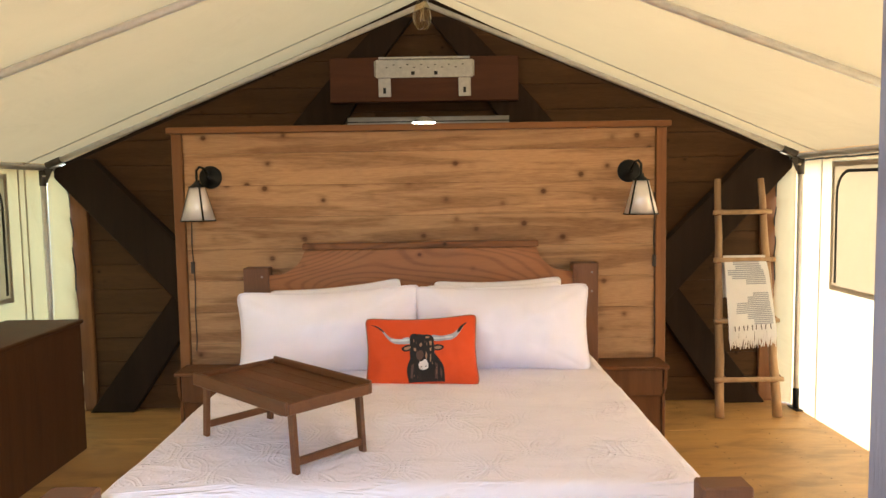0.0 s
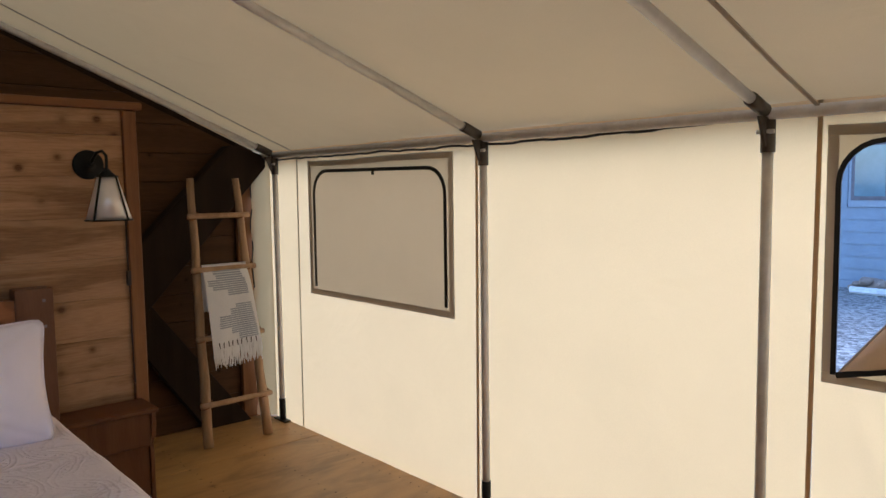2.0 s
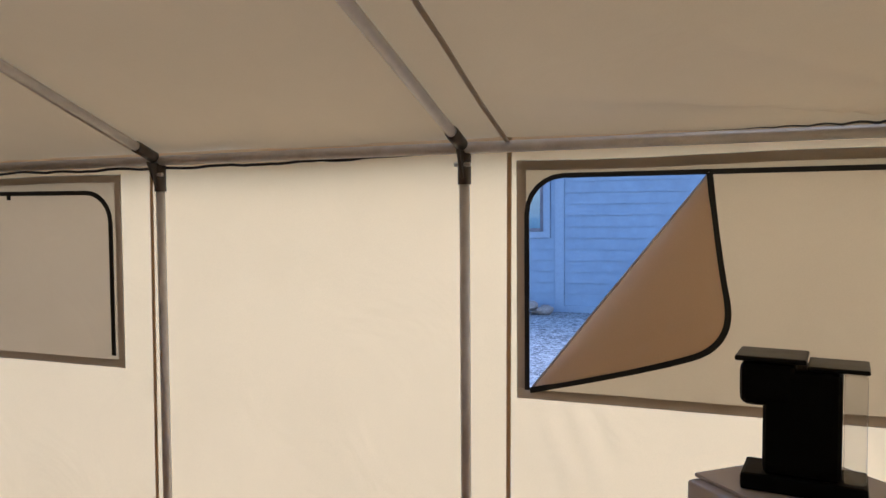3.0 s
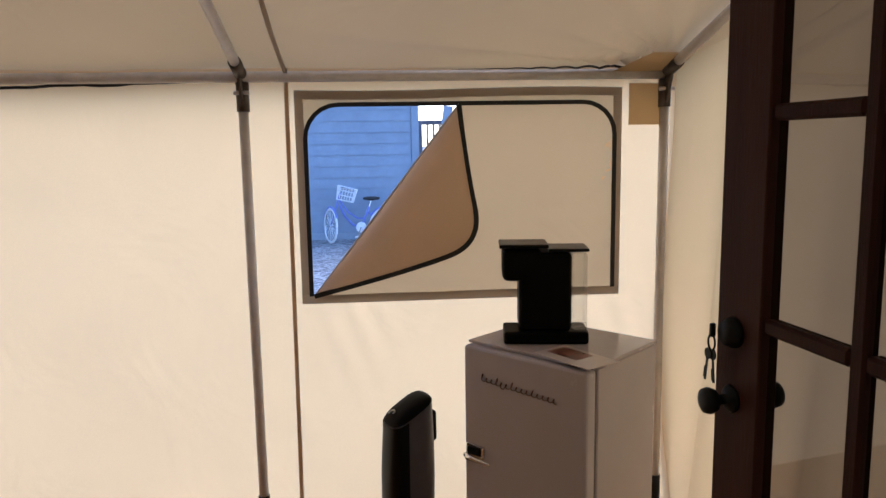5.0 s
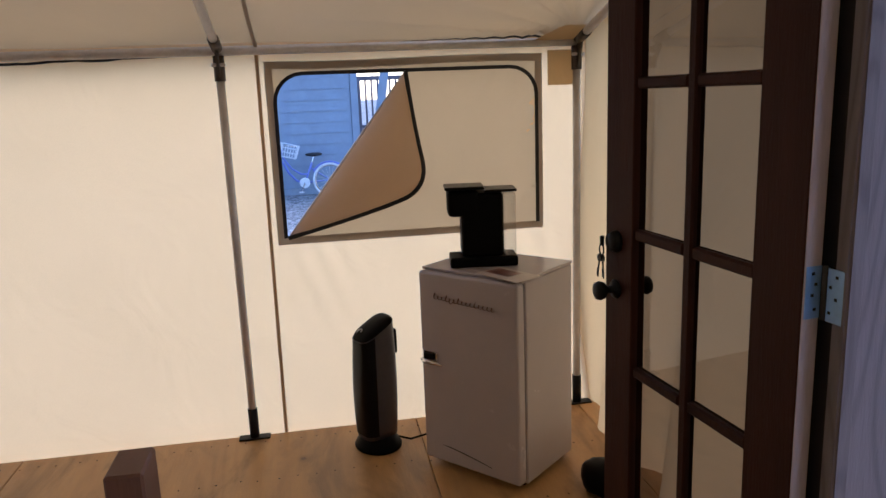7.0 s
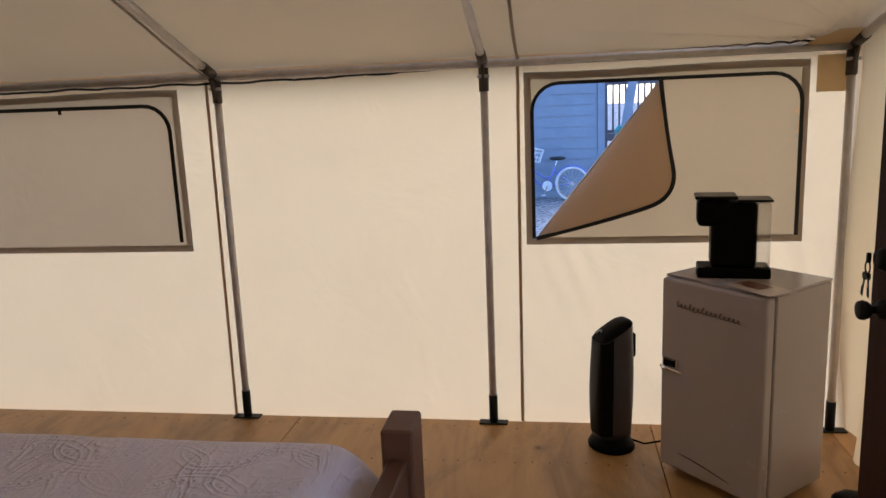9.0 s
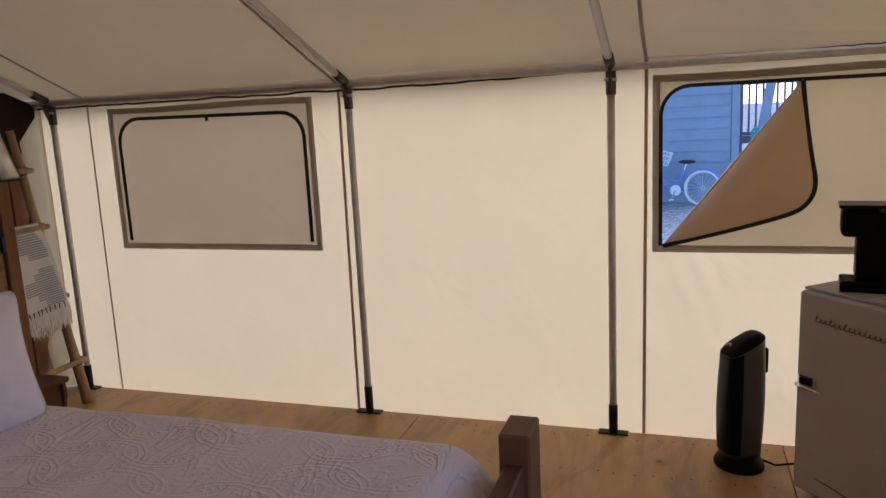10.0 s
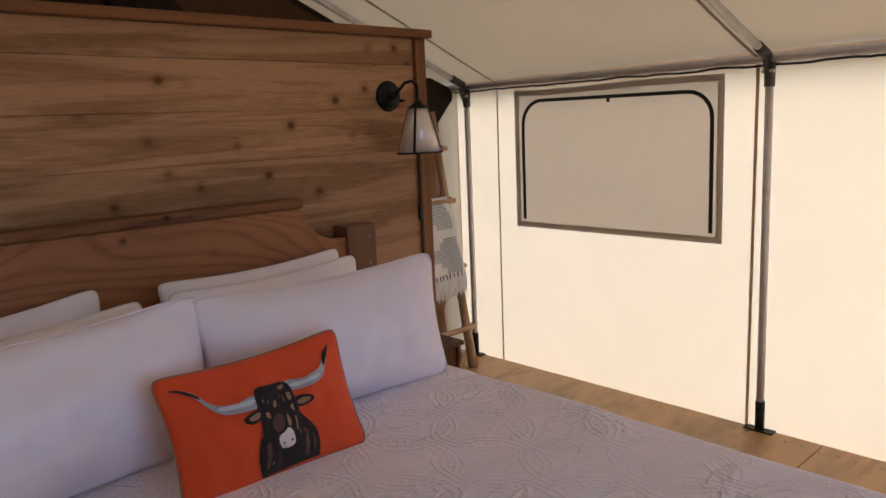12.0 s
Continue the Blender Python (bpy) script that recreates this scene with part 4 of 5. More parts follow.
bed = thing("bed", pose(0.16, 5.1, 0), "king bed of brown stained wood with a shaped headboard", "bed")
panel = [(-0.9, 0.35), (0.9, 0.35), (0.9, 1.168), (0.852, 1.168)] + [(0.852 - 0.187 * math.sin(a), 1.168 + 0.142 * (1 - math.cos(a))) for a in [math.pi / 2 * k / 8 for k in range(1, 9)]]
panel += [(-u, v) for u, v in reversed(panel[2:])]
part("headboard", prism(panel, lambda u, v, w: (u, -0.035 + w, v), 0.04, 0.004), HEADBOARD, bed, "flame-grained pine headboard with scooped shoulders")
part("headboard_cap", box(-0.675, 0.675, -0.05, 0.03, 1.311, 1.347, 0.008, 2), HEADBOARD_CAP, bed, "rough-edged stained cap rail")
for s in (-1, 1):
    hp = part("head_post", box(-0.073, 0.073, -0.05, 0.05, 0, 1.212, 0.008, 2), BEDPOST, bed)
    hp.location = (s * 0.944, 0, 0)
    for z in (1.16, 1.05):
        part("dowel", moved(lathe([(0.007, 0), (0.007, 0.003)], 10), Matrix.Translation((s * 0.944 + 0.035, -0.05, z)) @ Matrix.Rotation(radians(90), 4, "X")), PALE_WOOD, hp).location = (-s * 0.944, 0, 0)
    fp = part("foot_post", box(-0.07, 0.07, -0.043, 0.043, 0, 0.815, 0.006, 1), BEDPOST, bed)
    fp.location = (s * 0.912 - 0.012, -2.242, 0)
    part("side_rail", box(-0.022, 0.022, -2.19, -0.06, 0.28, 0.5, 0.005), BEDRAIL, bed).location = (s * 0.93, 0, 0)
part("foot_rail", box(-0.83, 0.828, -2.27, -2.215, 0.45, 0.735, 0.006), BEDRAIL, bed)
part("mattress", box(-0.90, 0.90, -2.17, -0.06, 0.42, 0.66, 0.05, 3), PILLOW_BACK, bed, smooth=True)


def quilt_place(u, v):
    """u runs across the bed from hem to hem, v from the foot to the head."""
    half, drop, r = 0.955, 0.30, 0.07
    total = 2 * (half + drop)
    s = (u - 0.5) * total
    a = abs(s)
    sg = 1 if s > 0 else -1
    flat_w = half - r
    arc = r * math.pi / 2
    if a < flat_w:
        x, z = a, 0.0
    elif a < flat_w + arc:
        t = (a - flat_w) / r
        x, z = flat_w + r * math.sin(t), -r * (1 - math.cos(t))
    else:
        x, z = half + 0.012 * math.sin(v * 17 + sg), -r - (a - flat_w - arc)
    y = -2.19 + 2.12 * v
    foot = max(0.0, 1 - v / 0.075)
    z -= 0.11 * foot**2
    x *= 1 - 0.035 * foot
    top = 0.735 + 0.012 * math.cos(s * 1.4)
    ridge = 1 - abs(noise.noise(Vector((s * 1.5 + y * 0.6, y * 4.2 - s * 1.2, 11)))) * 9
    wr = 0.007 * max(0.0, ridge) * max(0.0, 0.25 + noise.noise(Vector((s * 1.3, y * 1.3, 15))))
    wr += 0.006 * noise.noise(Vector((s * 2.2, y * 2.2, 0))) + 0.004 * noise.noise(Vector((s * 5, y * 5, 4))) + 0.005 * math.sin((s * 0.7 + y) * 9 + 3 * noise.noise(Vector((s, y, 2)))) * max(0, noise.noise(Vector((s * 1.1, y * 1.1, 8))))
    return (sg * x, y, top + z + wr)


quilt = thing("quilt", pose(0.16, 5.1, 0), "white cotton quilt stitched with rings, smoothed over the bed", "quilt")
for name, u0, u1, v0, v1, mtl in (("cover", 0.09, 0.91, 0.075, 1.0, QUILT), ("side_border", 0.0, 0.09, 0.0, 1.0, QUILT_EDGE), ("side_border", 0.91, 1.0, 0.0, 1.0, QUILT_EDGE), ("foot_border", 0.09, 0.91, 0.0, 0.075, QUILT_EDGE)):
    part(name, sheet(max(10, int(150 * (u1 - u0))), max(10, int(150 * (v1 - v0))), lambda u, v: quilt_place(u0 + (u1 - u0) * u, v0 + (v1 - v0) * v)), mtl, quilt, smooth=True)
for u in (0.0, 1.0):
    part("hem", sweep([quilt_place(u, k / 60) for k in range(61)], 0.005, 6), QUILT_EDGE, quilt, smooth=True)

for x, y, z, w, h, tilt, lean, rz, seed in ((-0.31, 4.985, 0.915, 0.76, 0.42, -7, -4.5, 2, 1), (-0.27, 4.83, 0.905, 0.80, 0.40, -9, -3.5, -2, 2), (0.60, 5.0, 0.93, 0.74, 0.42, -7, -1.5, -1, 3), (0.565, 4.83, 0.927, 0.76, 0.42, -9, -0.8, 2, 4)):
    pillow("pillow", pose(x, y, z, tilt, lean, rz), w, h, 0.13, PILLOW_BACK, "plain white pillow leaning on the headboard", "back pillows", seed)
pillow("pillow", pose(-0.285, 4.525, 0.938, -9, -1.6, 2), 0.94, 0.445, 0.27, PILLOW_WHITE, "large white king pillow with piped edge", "front pillows", 11, PILLOW_WHITE)
pillow("pillow", pose(0.575, 4.52, 0.942, -9, -0.5, -2), 0.90, 0.45, 0.27, PILLOW_WHITE, "large white king pillow with piped edge", "front pillows", 14, PILLOW_WHITE)

lumbar = thing("lumbar_pillow", pose(0.182, 4.262, 0.888, -20, -1.5, 0), "orange woven lumbar pillow with a dark horned emblem", "pillow")
LW, LH, LD = 0.535, 0.34, 0.115
part("cover", pillow_mesh(LW, LH, LD, 21, 40), ORANGE, lumbar, smooth=True)
part("edge_seam", sweep(rim(LW, LH, LD, 21), 0.0022, 6, closed=True), PRINT_TAN, lumbar, "tan edge seam", smooth=True)


def emblem(name, poly, mtl, lift, label=""):
    """A flat printed shape laid on the pillow's front; points in -1 to 1 of its width and height."""
    bm = bmesh.new()
    if len(poly) > 4:
        # corners cut twice, so that the outline runs in curves
        for _ in range(2):
            poly = [(a[0] + (b[0] - a[0]) * k, a[1] + (b[1] - a[1]) * k) for a, b in zip(poly, poly[1:] + poly[:1]) for k in (0.25, 0.75)]
    bm.faces.new([bm.verts.new((u, 0, v)) for u, v in poly])
    bmesh.ops.triangulate(bm, faces=bm.faces[:])
    for _ in range(3):
        bmesh.ops.subdivide_edges(bm, edges=[e for e in bm.edges if e.calc_length() > 0.08], cuts=1)
        bmesh.ops.triangulate(bm, faces=bm.faces[:])
    for vert in bm.verts:
        p = pillow_place(LW, LH, LD, vert.co.x, vert.co.z, 1, 21)
        vert.co = p + Vector((0, -lift - 0.001, 0))
    return part(name, bm, mtl, lumbar, label, smooth=True)


emblem("curved_shape", [(-0.93, 0.8), (-0.82, 0.8), (-0.71, 0.68), (-0.61, 0.46), (-0.5, 0.36), (-0.35, 0.36), (-0.19, 0.41), (-0.17, 0.18), (-0.35, 0.18), (-0.53, 0.23), (-0.64, 0.42), (-0.71, 0.61), (-0.82, 0.74)], PRINT_GREY, 0.003, "grey printed curved shape")
emblem("curved_shape", [(0.18, 0.49), (0.33, 0.41), (0.5, 0.43), (0.61, 0.47), (0.69, 0.6), (0.75, 0.72), (0.88, 0.81), (0.79, 0.69), (0.7, 0.45), (0.61, 0.29), (0.44, 0.24), (0.21, 0.26)], PRINT_GREY, 0.003, "grey printed curved shape")
emblem("light_shape", [(-0.57, 0.37), (-0.4, 0.34), (-0.21, 0.35), (-0.2, 0.27), (-0.41, 0.27), (-0.55, 0.3)], PRINT_LIGHT, 0.0036)
emblem("light_shape", [(0.22, 0.39), (0.44, 0.37), (0.58, 0.4), (0.6, 0.34), (0.44, 0.3), (0.23, 0.32)], PRINT_LIGHT, 0.0036)
emblem("tip_shape", [(-0.93, 0.8), (-0.82, 0.8), (-0.69, 0.64), (-0.67, 0.55), (-0.72, 0.62), (-0.82, 0.74)], PRINT_DARK, 0.0042)
emblem("tip_shape", [(0.88, 0.81), (0.75, 0.73), (0.67, 0.56), (0.66, 0.46), (0.71, 0.5), (0.79, 0.69)], PRINT_DARK, 0.0042)
emblem("side_shape", [(-0.38, 0.07), (-0.28, 0.15), (-0.17, 0.16), (-0.14, 0.05), (-0.22, -0.04), (-0.32, -0.05)], PRINT_DARK, 0.0032)
emblem("side_shape", [(0.21, 0.14), (0.32, 0.16), (0.43, 0.07), (0.4, -0.01), (0.3, -0.05), (0.21, -0.0)], PRINT_DARK, 0.0032)
emblem("side_patch", [(-0.33, 0.06), (-0.25, 0.11), (-0.18, 0.11), (-0.21, 0.02), (-0.29, -0.01)], PRINT_TAN, 0.004)
emblem("side_patch", [(0.24, 0.08), (0.32, 0.11), (0.4, 0.05), (0.32, -0.01), (0.24, 0.02)], PRINT_TAN, 0.004)
emblem("dark_shape", [(-0.2, 0.46), (-0.13, 0.51), (0.04, 0.45), (0.14, 0.49), (0.23, 0.39), (0.24, 0.18), (0.2, -0.01), (0.27, -0.17), (0.39, -0.42), (0.4, -0.7), (0.39, -0.94), (0.39, -0.94), (-0.24, -0.95), (-0.24, -0.95), (-0.28, -0.65), (-0.26, -0.43), (-0.21, -0.26), (-0.14, -0.18), (-0.16, 0.0), (-0.21, 0.21)], PRINT_DARK, 0.0036, "dark brown printed shape")
emblem("brown_patch", [(-0.034, 0.17), (0.008, 0.231), (0.02, 0.141), (-0.016, 0.066), (-0.028, 0.103)], PRINT_TAN, 0.0044)
emblem("brown_patch", [(0.063, 0.402), (0.159, 0.424), (0.147, 0.364), (0.105, 0.342), (0.087, 0.357)], PRINT_TAN, 0.0044)
emblem("brown_patch", [(0.141, 0.259), (0.195, 0.274), (0.201, 0.154), (0.165, 0.116), (0.159, 0.177)], PRINT_TAN, 0.0044)
emblem("brown_patch", [(-0.14, 0.06), (-0.09, 0.07), (-0.1, -0.05), (-0.13, -0.03)], PRINT_TAN, 0.0046)
emblem("brown_patch", [(0.15, 0.04), (0.19, 0.07), (0.18, -0.06), (0.16, -0.04)], PRINT_TAN, 0.0046)
emblem("brown_patch", [(-0.09, -0.06), (0.01, -0.0), (0.05, -0.14), (0.01, -0.3), (-0.07, -0.31), (-0.1, -0.18)], PRINT_BROWN, 0.0044)
emblem("brown_patch", [(0.07, -0.16), (0.094, -0.033), (0.112, -0.227), (0.082, -0.295), (0.07, -0.235)], PRINT_TAN, 0.0046)
emblem("brown_patch", [(0.162, -0.139), (0.18, -0.147), (0.168, -0.372), (0.15, -0.372)], PRINT_TAN, 0.0046)
emblem("brown_patch", [(0.24, -0.37), (0.29, -0.44), (0.27, -0.86), (0.22, -0.85)], PRINT_BROWN, 0.0044)
emblem("brown_patch", [(-0.19, -0.45), (-0.14, -0.4), (-0.17, -0.83), (-0.21, -0.82)], PRINT_BROWN, 0.0044)
emblem("brown_patch", [(0.26, -0.51), (0.266, -0.54), (0.26, -0.743), (0.254, -0.728)], PRINT_TAN, 0.0046)
emblem("brown_patch", [(0.33, -0.5), (0.36, -0.65), (0.34, -0.84), (0.32, -0.74)], PRINT_BROWN, 0.0044)
emblem("muzzle", [(-0.046, -0.359), (0.022, -0.342), (0.064, -0.269), (0.107, -0.351), (0.124, -0.531), (0.073, -0.603), (-0.029, -0.603), (-0.063, -0.504)], PRINT_PALE, 0.005)
emblem("nostril", [(-0.021, -0.503), (-0.003, -0.487), (0.003, -0.509), (-0.009, -0.531)], PRINT_DARK, 0.0058)
emblem("nostril", [(0.06, -0.5), (0.078, -0.478), (0.09, -0.5), (0.072, -0.522)], PRINT_DARK, 0.0058)

for k in range(26):
    # short fur strokes over the dark shape
    u, v = (random.uniform(-0.16, 0.12), random.uniform(-0.3, 0.36)) if k < 14 else (random.uniform(-0.22, 0.3), random.uniform(-0.85, -0.4))
    emblem("fleck", [(u, v), (u + random.uniform(0.008, 0.016), v + random.uniform(-0.01, 0.03)), (u + random.uniform(-0.014, 0.02), v + random.uniform(0.07, 0.15))], (PRINT_TAN, PRINT_DARK, PRINT_BROWN, PRINT_DARK, PRINT_BROWN)[k % 5], 0.0054)

# bed tray
tray = thing("bed_tray", pose(-0.30, 3.44, 0.742, 0, 0, -44), "dark brown wooden breakfast tray on folding legs, standing on the quilt", "bed tray")
for k in range(5):
    slat = part("tray_slat", box(-0.285, 0.285, -0.0325, 0.0325, 0.213, 0.222, 0.0012), TRAY_WOOD, tray)
    slat.location = (0, -0.132 + 0.066 * k, 0)
for s in (-1, 1):
    part("long_lip", box(-0.297, 0.297, *sorted((s * 0.166, s * 0.178)), 0.2, 0.247, 0.003), TRAY_WOOD, tray)
    part("short_lip", box(*sorted((s * 0.286, s * 0.298)), -0.165, 0.165, 0.2, 0.238, 0.003), TRAY_WOOD, tray)
    for q in (-1, 1):
        part("leg", prism([(s * 0.255, 0.212), (s * 0.285, 0.212), (s * 0.3, 0.0), (s * 0.272, 0.0)], lambda u, v, w, q=q: (u, q * 0.137 + w - 0.008, v), 0.016, 0.002), TRAY_WOOD, tray)
        part("leg_block", box(*sorted((s * 0.2, s * 0.255)), q * 0.155 - 0.01, q * 0.155 + 0.01, 0.19, 0.213, 0.002), TRAY_WOOD, tray)
    part("stretcher", box(s * 0.287 - 0.008, s * 0.287 + 0.008, -0.128, 0.128, 0.03, 0.055, 0.002), TRAY_WOOD, tray)


# ---- beside the bed ----
def nightstand(x, label):
    t = thing("nightstand", pose(x, PY - 0.024, 0), label, "nightstand", "nightstands")
    part("top", box(-0.205, 0.205, -0.215, 0.0, 0.615, 0.637, 0.005), NIGHTSTAND, t)
    side = [(-0.002, 0.614), (-0.2, 0.614), (-0.205, 0.56), (-0.19, 0.5), (-0.15, 0.46), (-0.165, 0.42), (-0.16, 0.0), (-0.002, 0.0)]
    for s in (-1, 1):
        part("side_panel", prism(side, lambda u, v, w, s=s: (s * 0.185 - 0.009 + w, u, v), 0.018, 0.002), NIGHTSTAND, t)
    part("drawer", box(-0.174, 0.174, -0.19, -0.172, 0.46, 0.612, 0.004), NIGHTSTAND, t)
    part("back_panel", box(-0.174, 0.174, -0.02, -0.004, 0.02, 0.61, 0.002), NIGHTSTAND, t)
    part("front_panel", box(-0.174, 0.174, -0.155, -0.14, 0.02, 0.455, 0.002), NIGHTSTAND, t)
    return t


nightstand(1.35, "brown wooden nightstand with scrolled sides beside the bed")
nightstand(-1.03, "brown wooden nightstand with scrolled sides beside the bed")


def sconce(x, s):
    t = thing("wall_sconce", pose(x, PY - 0.003, 1.735), "black wall sconce with a silver mica cone shade", "wall lamp", "bed sconces")
    part("backplate", moved(lathe([(0.066, 0), (0.066, 0.006), (0.058, 0.014), (0.02, 0.022), (0.017, 0.05), (0.008, 0.054)], 24), Matrix.Rotation(radians(90), 4, "X")), MATT_BLACK, t, smooth=True)
    cx, cy, zt, zb = s * 0.03, -0.16, -0.055, -0.245
    part("arm", sweep([(0, -0.045, 0), (0, -0.075, 0.02), (s * 0.008, -0.11, 0.05), (s * 0.02, -0.14, 0.055), (cx, cy, 0.035), (cx, cy, -0.02), (cx, cy, zt)], 0.007, 8), MATT_BLACK, t, smooth=True)
    sh = part("shade", moved(lathe([(0.041, zt), (0.094, zb), (0.091, zb), (0.038, zt)], 28), Matrix.Translation((cx, cy, 0))), MICA, t, "silver mica cone shade", smooth=True)
    for z, r in ((zt, 0.042), (zb, 0.0955)):
        part("shade_ring", sweep([(cx + r * math.cos(a), cy + r * math.sin(a), z) for a in [k * math.pi / 14 for k in range(28)]], 0.004, 6, closed=True), MATT_BLACK, sh)
    for k in range(4):
        a = k * math.pi / 2 + 0.6
        part("shade_rib", strip([(cx + r * math.cos(a), cy + r * math.sin(a), z) for r, z in ((0.0425, zt), (0.0955, zb))], (math.cos(a), math.sin(a), 0.28), 0.005, 0.002), MATT_BLACK, sh)
    part("shade_cap", moved(lathe([(0.012, zt + 0.03), (0.018, zt + 0.02), (0.04, zt), (0.038, zt - 0.004)], 20), Matrix.Translation((cx, cy, 0))), MATT_BLACK, sh, smooth=True)
    part("knob", moved(lathe([(0.006, 0), (0.006, 0.02), (0.003, 0.024)], 10), Matrix.Translation((s * 0.062, -0.01, -0.02)) @ Matrix.Rotation(radians(90 * s), 4, "Y")), MATT_BLACK, t)
    ex = 0.152 if s > 0 else -0.12
    pts = [(cx + s * 0.06, -0.01, -0.13), (ex, -0.008, -0.13), (ex, -0.006, -0.2), (ex - 0.004, -0.006, -0.4), (ex + 0.006, -0.006, -0.62), (ex, -0.008, -0.78), (ex + 0.004, -0.01, -0.95), (ex + 0.002, -0.02, -1.02)]
    part("cord", sweep(pts, 0.0035, 6), CORD, t, smooth=True)
    part("cord_switch", box(ex - 0.012, ex + 0.008, -0.022, -0.002, -0.56, -0.49, 0.005, 2), CORD, t)
    return t


sconce(1.376, 1)
sconce(-1.055, -1)

plug = thing("power_strip", pose(-1.26, 5.08, 0.0), "black power strip with coiled cords on the floor", "power strip")
part("body", box(-0.03, 0.03, -0.06, 0.06, 0.0, 0.04, 0.006, 2), BLACK_PLASTIC, plug)
part("cords", sweep([(0.02, -0.03, 0.04), (0.05, -0.05, 0.11), (0.01, -0.02, 0.16), (-0.05, 0.03, 0.12), (-0.02, 0.05, 0.06), (0.06, 0.06, 0.006), (0.0, 0.09, 0.006)], 0.006, 6), BLACK_PLASTIC, plug, smooth=True)

# low cabinet along the west wall
cab = thing("low_cabinet", pose(-2.28, 4.85, 0), "long low brown wooden cabinet", "cabinet")
part("body", box(-0.235, 0.235, -0.69, 0.69, 0.0, 0.822, 0.004), CABINET, cab)
part("top", box(-0.25, 0.25, -0.705, 0.705, 0.823, 0.85, 0.006), CABINET, cab)

# ladder with a throw
ladder = thing("blanket_ladder", pose(2.45, 5.975, 0), "rustic peeled-pole ladder leaning on the wall", "ladder")


def crooked(a, b, r0, r1, seed, n=12, amp=0.008):
    a, b = Vector(a), Vector(b)
    pts, rs = [], []
    for k in range(n + 1):
        p = a.lerp(b, k / n)
        pts.append(p + amp * Vector((noise.noise(Vector((k * 0.5, seed, 0))), noise.noise(Vector((k * 0.5, seed, 3))), 0)))
        rs.append((r0 + (r1 - r0) * k / n) * (1 + 0.1 * noise.noise(Vector((k * 0.9, seed, 7)))))
    return sweep(pts, rs, 10)


def rail_at(s, z):
    lx = -0.215 + 0.06 * z / 1.7 if s < 0 else 0.195 - 0.04 * z / 1.7
    return Vector((lx, 0.26 * z / 1.7, z))


for s in (-1, 1):
    part("rail", crooked(rail_at(s, 0.0), rail_at(s, 1.69), 0.032, 0.023, 3 + s), LADDER_WOOD, ladder, smooth=True)
for k, z in enumerate((0.27, 0.68, 1.11, 1.45)):
    p, q = rail_at(-1, z), rail_at(1, z)
    e = (q - p).normalized() * 0.045
    part("rung", crooked(p - e + Vector((0, -0.035, 0)), q + e + Vector((0, -0.035, 0)), 0.018, 0.017, 20 + k, 8, 0.004), LADDER_WOOD, ladder, smooth=True)
    for s in (-1, 1):
        c = rail_at(s, z)
        part("lashing", sweep([c + Vector((0.036 * math.cos(a), 0.036 * math.sin(a) - 0.008, 0.02 * math.sin(a + 1))) for a in [j * math.pi / 6 for j in range(12)]], 0.006, 6, closed=True), CEDAR_TRIM, ladder)

throw = thing("throw_blanket", pose(2.45, 5.975, 0), "cream and grey woven throw with tasselled fringe over a ladder rung", "blanket")
TY, TZ = 0.26 * 1.11 / 1.7 - 0.035, 1.135


def throw_place(u, v):
    """v from the back hem (0) over the rung to the front hem (1)."""
    x = -0.155 + 0.30 * u + 0.055 * max(0.0, v - 0.4) * (0.25 + u)
    s = (v - 0.4) / 0.6
    if s < 0:
        y, z = TY + 0.03, TZ + s * 0.6 * 0.75
    else:
        y, z = TY - 0.03 - 0.075 * s, TZ - s * 0.5
    bend = math.exp(-((s * 8) ** 2))
    y = y * (1 - bend) + TY * bend
    z += 0.008 * bend
    return Vector((x, y + 0.006 * math.sin(u * 9 + v * 3) * abs(s), z - 0.02 * (1 - u) * max(0, s)))


part("cloth", sheet(24, 40, throw_place), THROW, throw, smooth=True)
k = 0
for u0, u1, n in ((0.2, 0.82, 3), (0.24, 0.84, 2), (0.05, 0.88, 3), (0.14, 0.9, 2), (0.45, 0.9, 3), (0, 0, 4), (0.58, 0.92, 2), (0.45, 0.92, 3), (0.2, 0.93, 3), (0.18, 0.94, 3), (0.42, 0.95, 3), (0.56, 0.95, 3)):
    for _ in range(n):
        v0 = 0.43 + 0.0158 * k
        k += 1
        if u1 > u0:
            part("woven_band", sheet(8, 1, lambda u, v: throw_place(u0 + (u1 - u0) * u, v0 + 0.0105 * v) + Vector((0, -0.0025, 0))), THROW_GREY, throw, "grey woven stripe", smooth=True)
bm = bmesh.new()
for k in range(70):
    p = throw_place((k + 0.5) / 70, 1.0)
    L = random.uniform(0.10, 0.14)
    sweep([p + Vector((0, 0, 0.012)), p + Vector((random.uniform(-0.006, 0.006), -0.006, -L * 0.5)), p + Vector((random.uniform(-0.012, 0.012), -0.004, -L))], [0.0035, 0.005, 0.0025], 5, bm)
tagged(part("fringe", bm, THROW, throw, "cream knotted fringe"), kind="stuff")
bm = bmesh.new()
for k in range(9):
    p = throw_place(0.12 + k * 0.095, 0.965) + Vector((0, -0.006, 0))
    sweep([p, p + Vector((0.004 * (-1) ** k, -0.002, -0.035))], 0.0035, 5, bm)
tagged(part("dark_knots", bm, CORD, throw, "dark stitched knots"), kind="stuff")

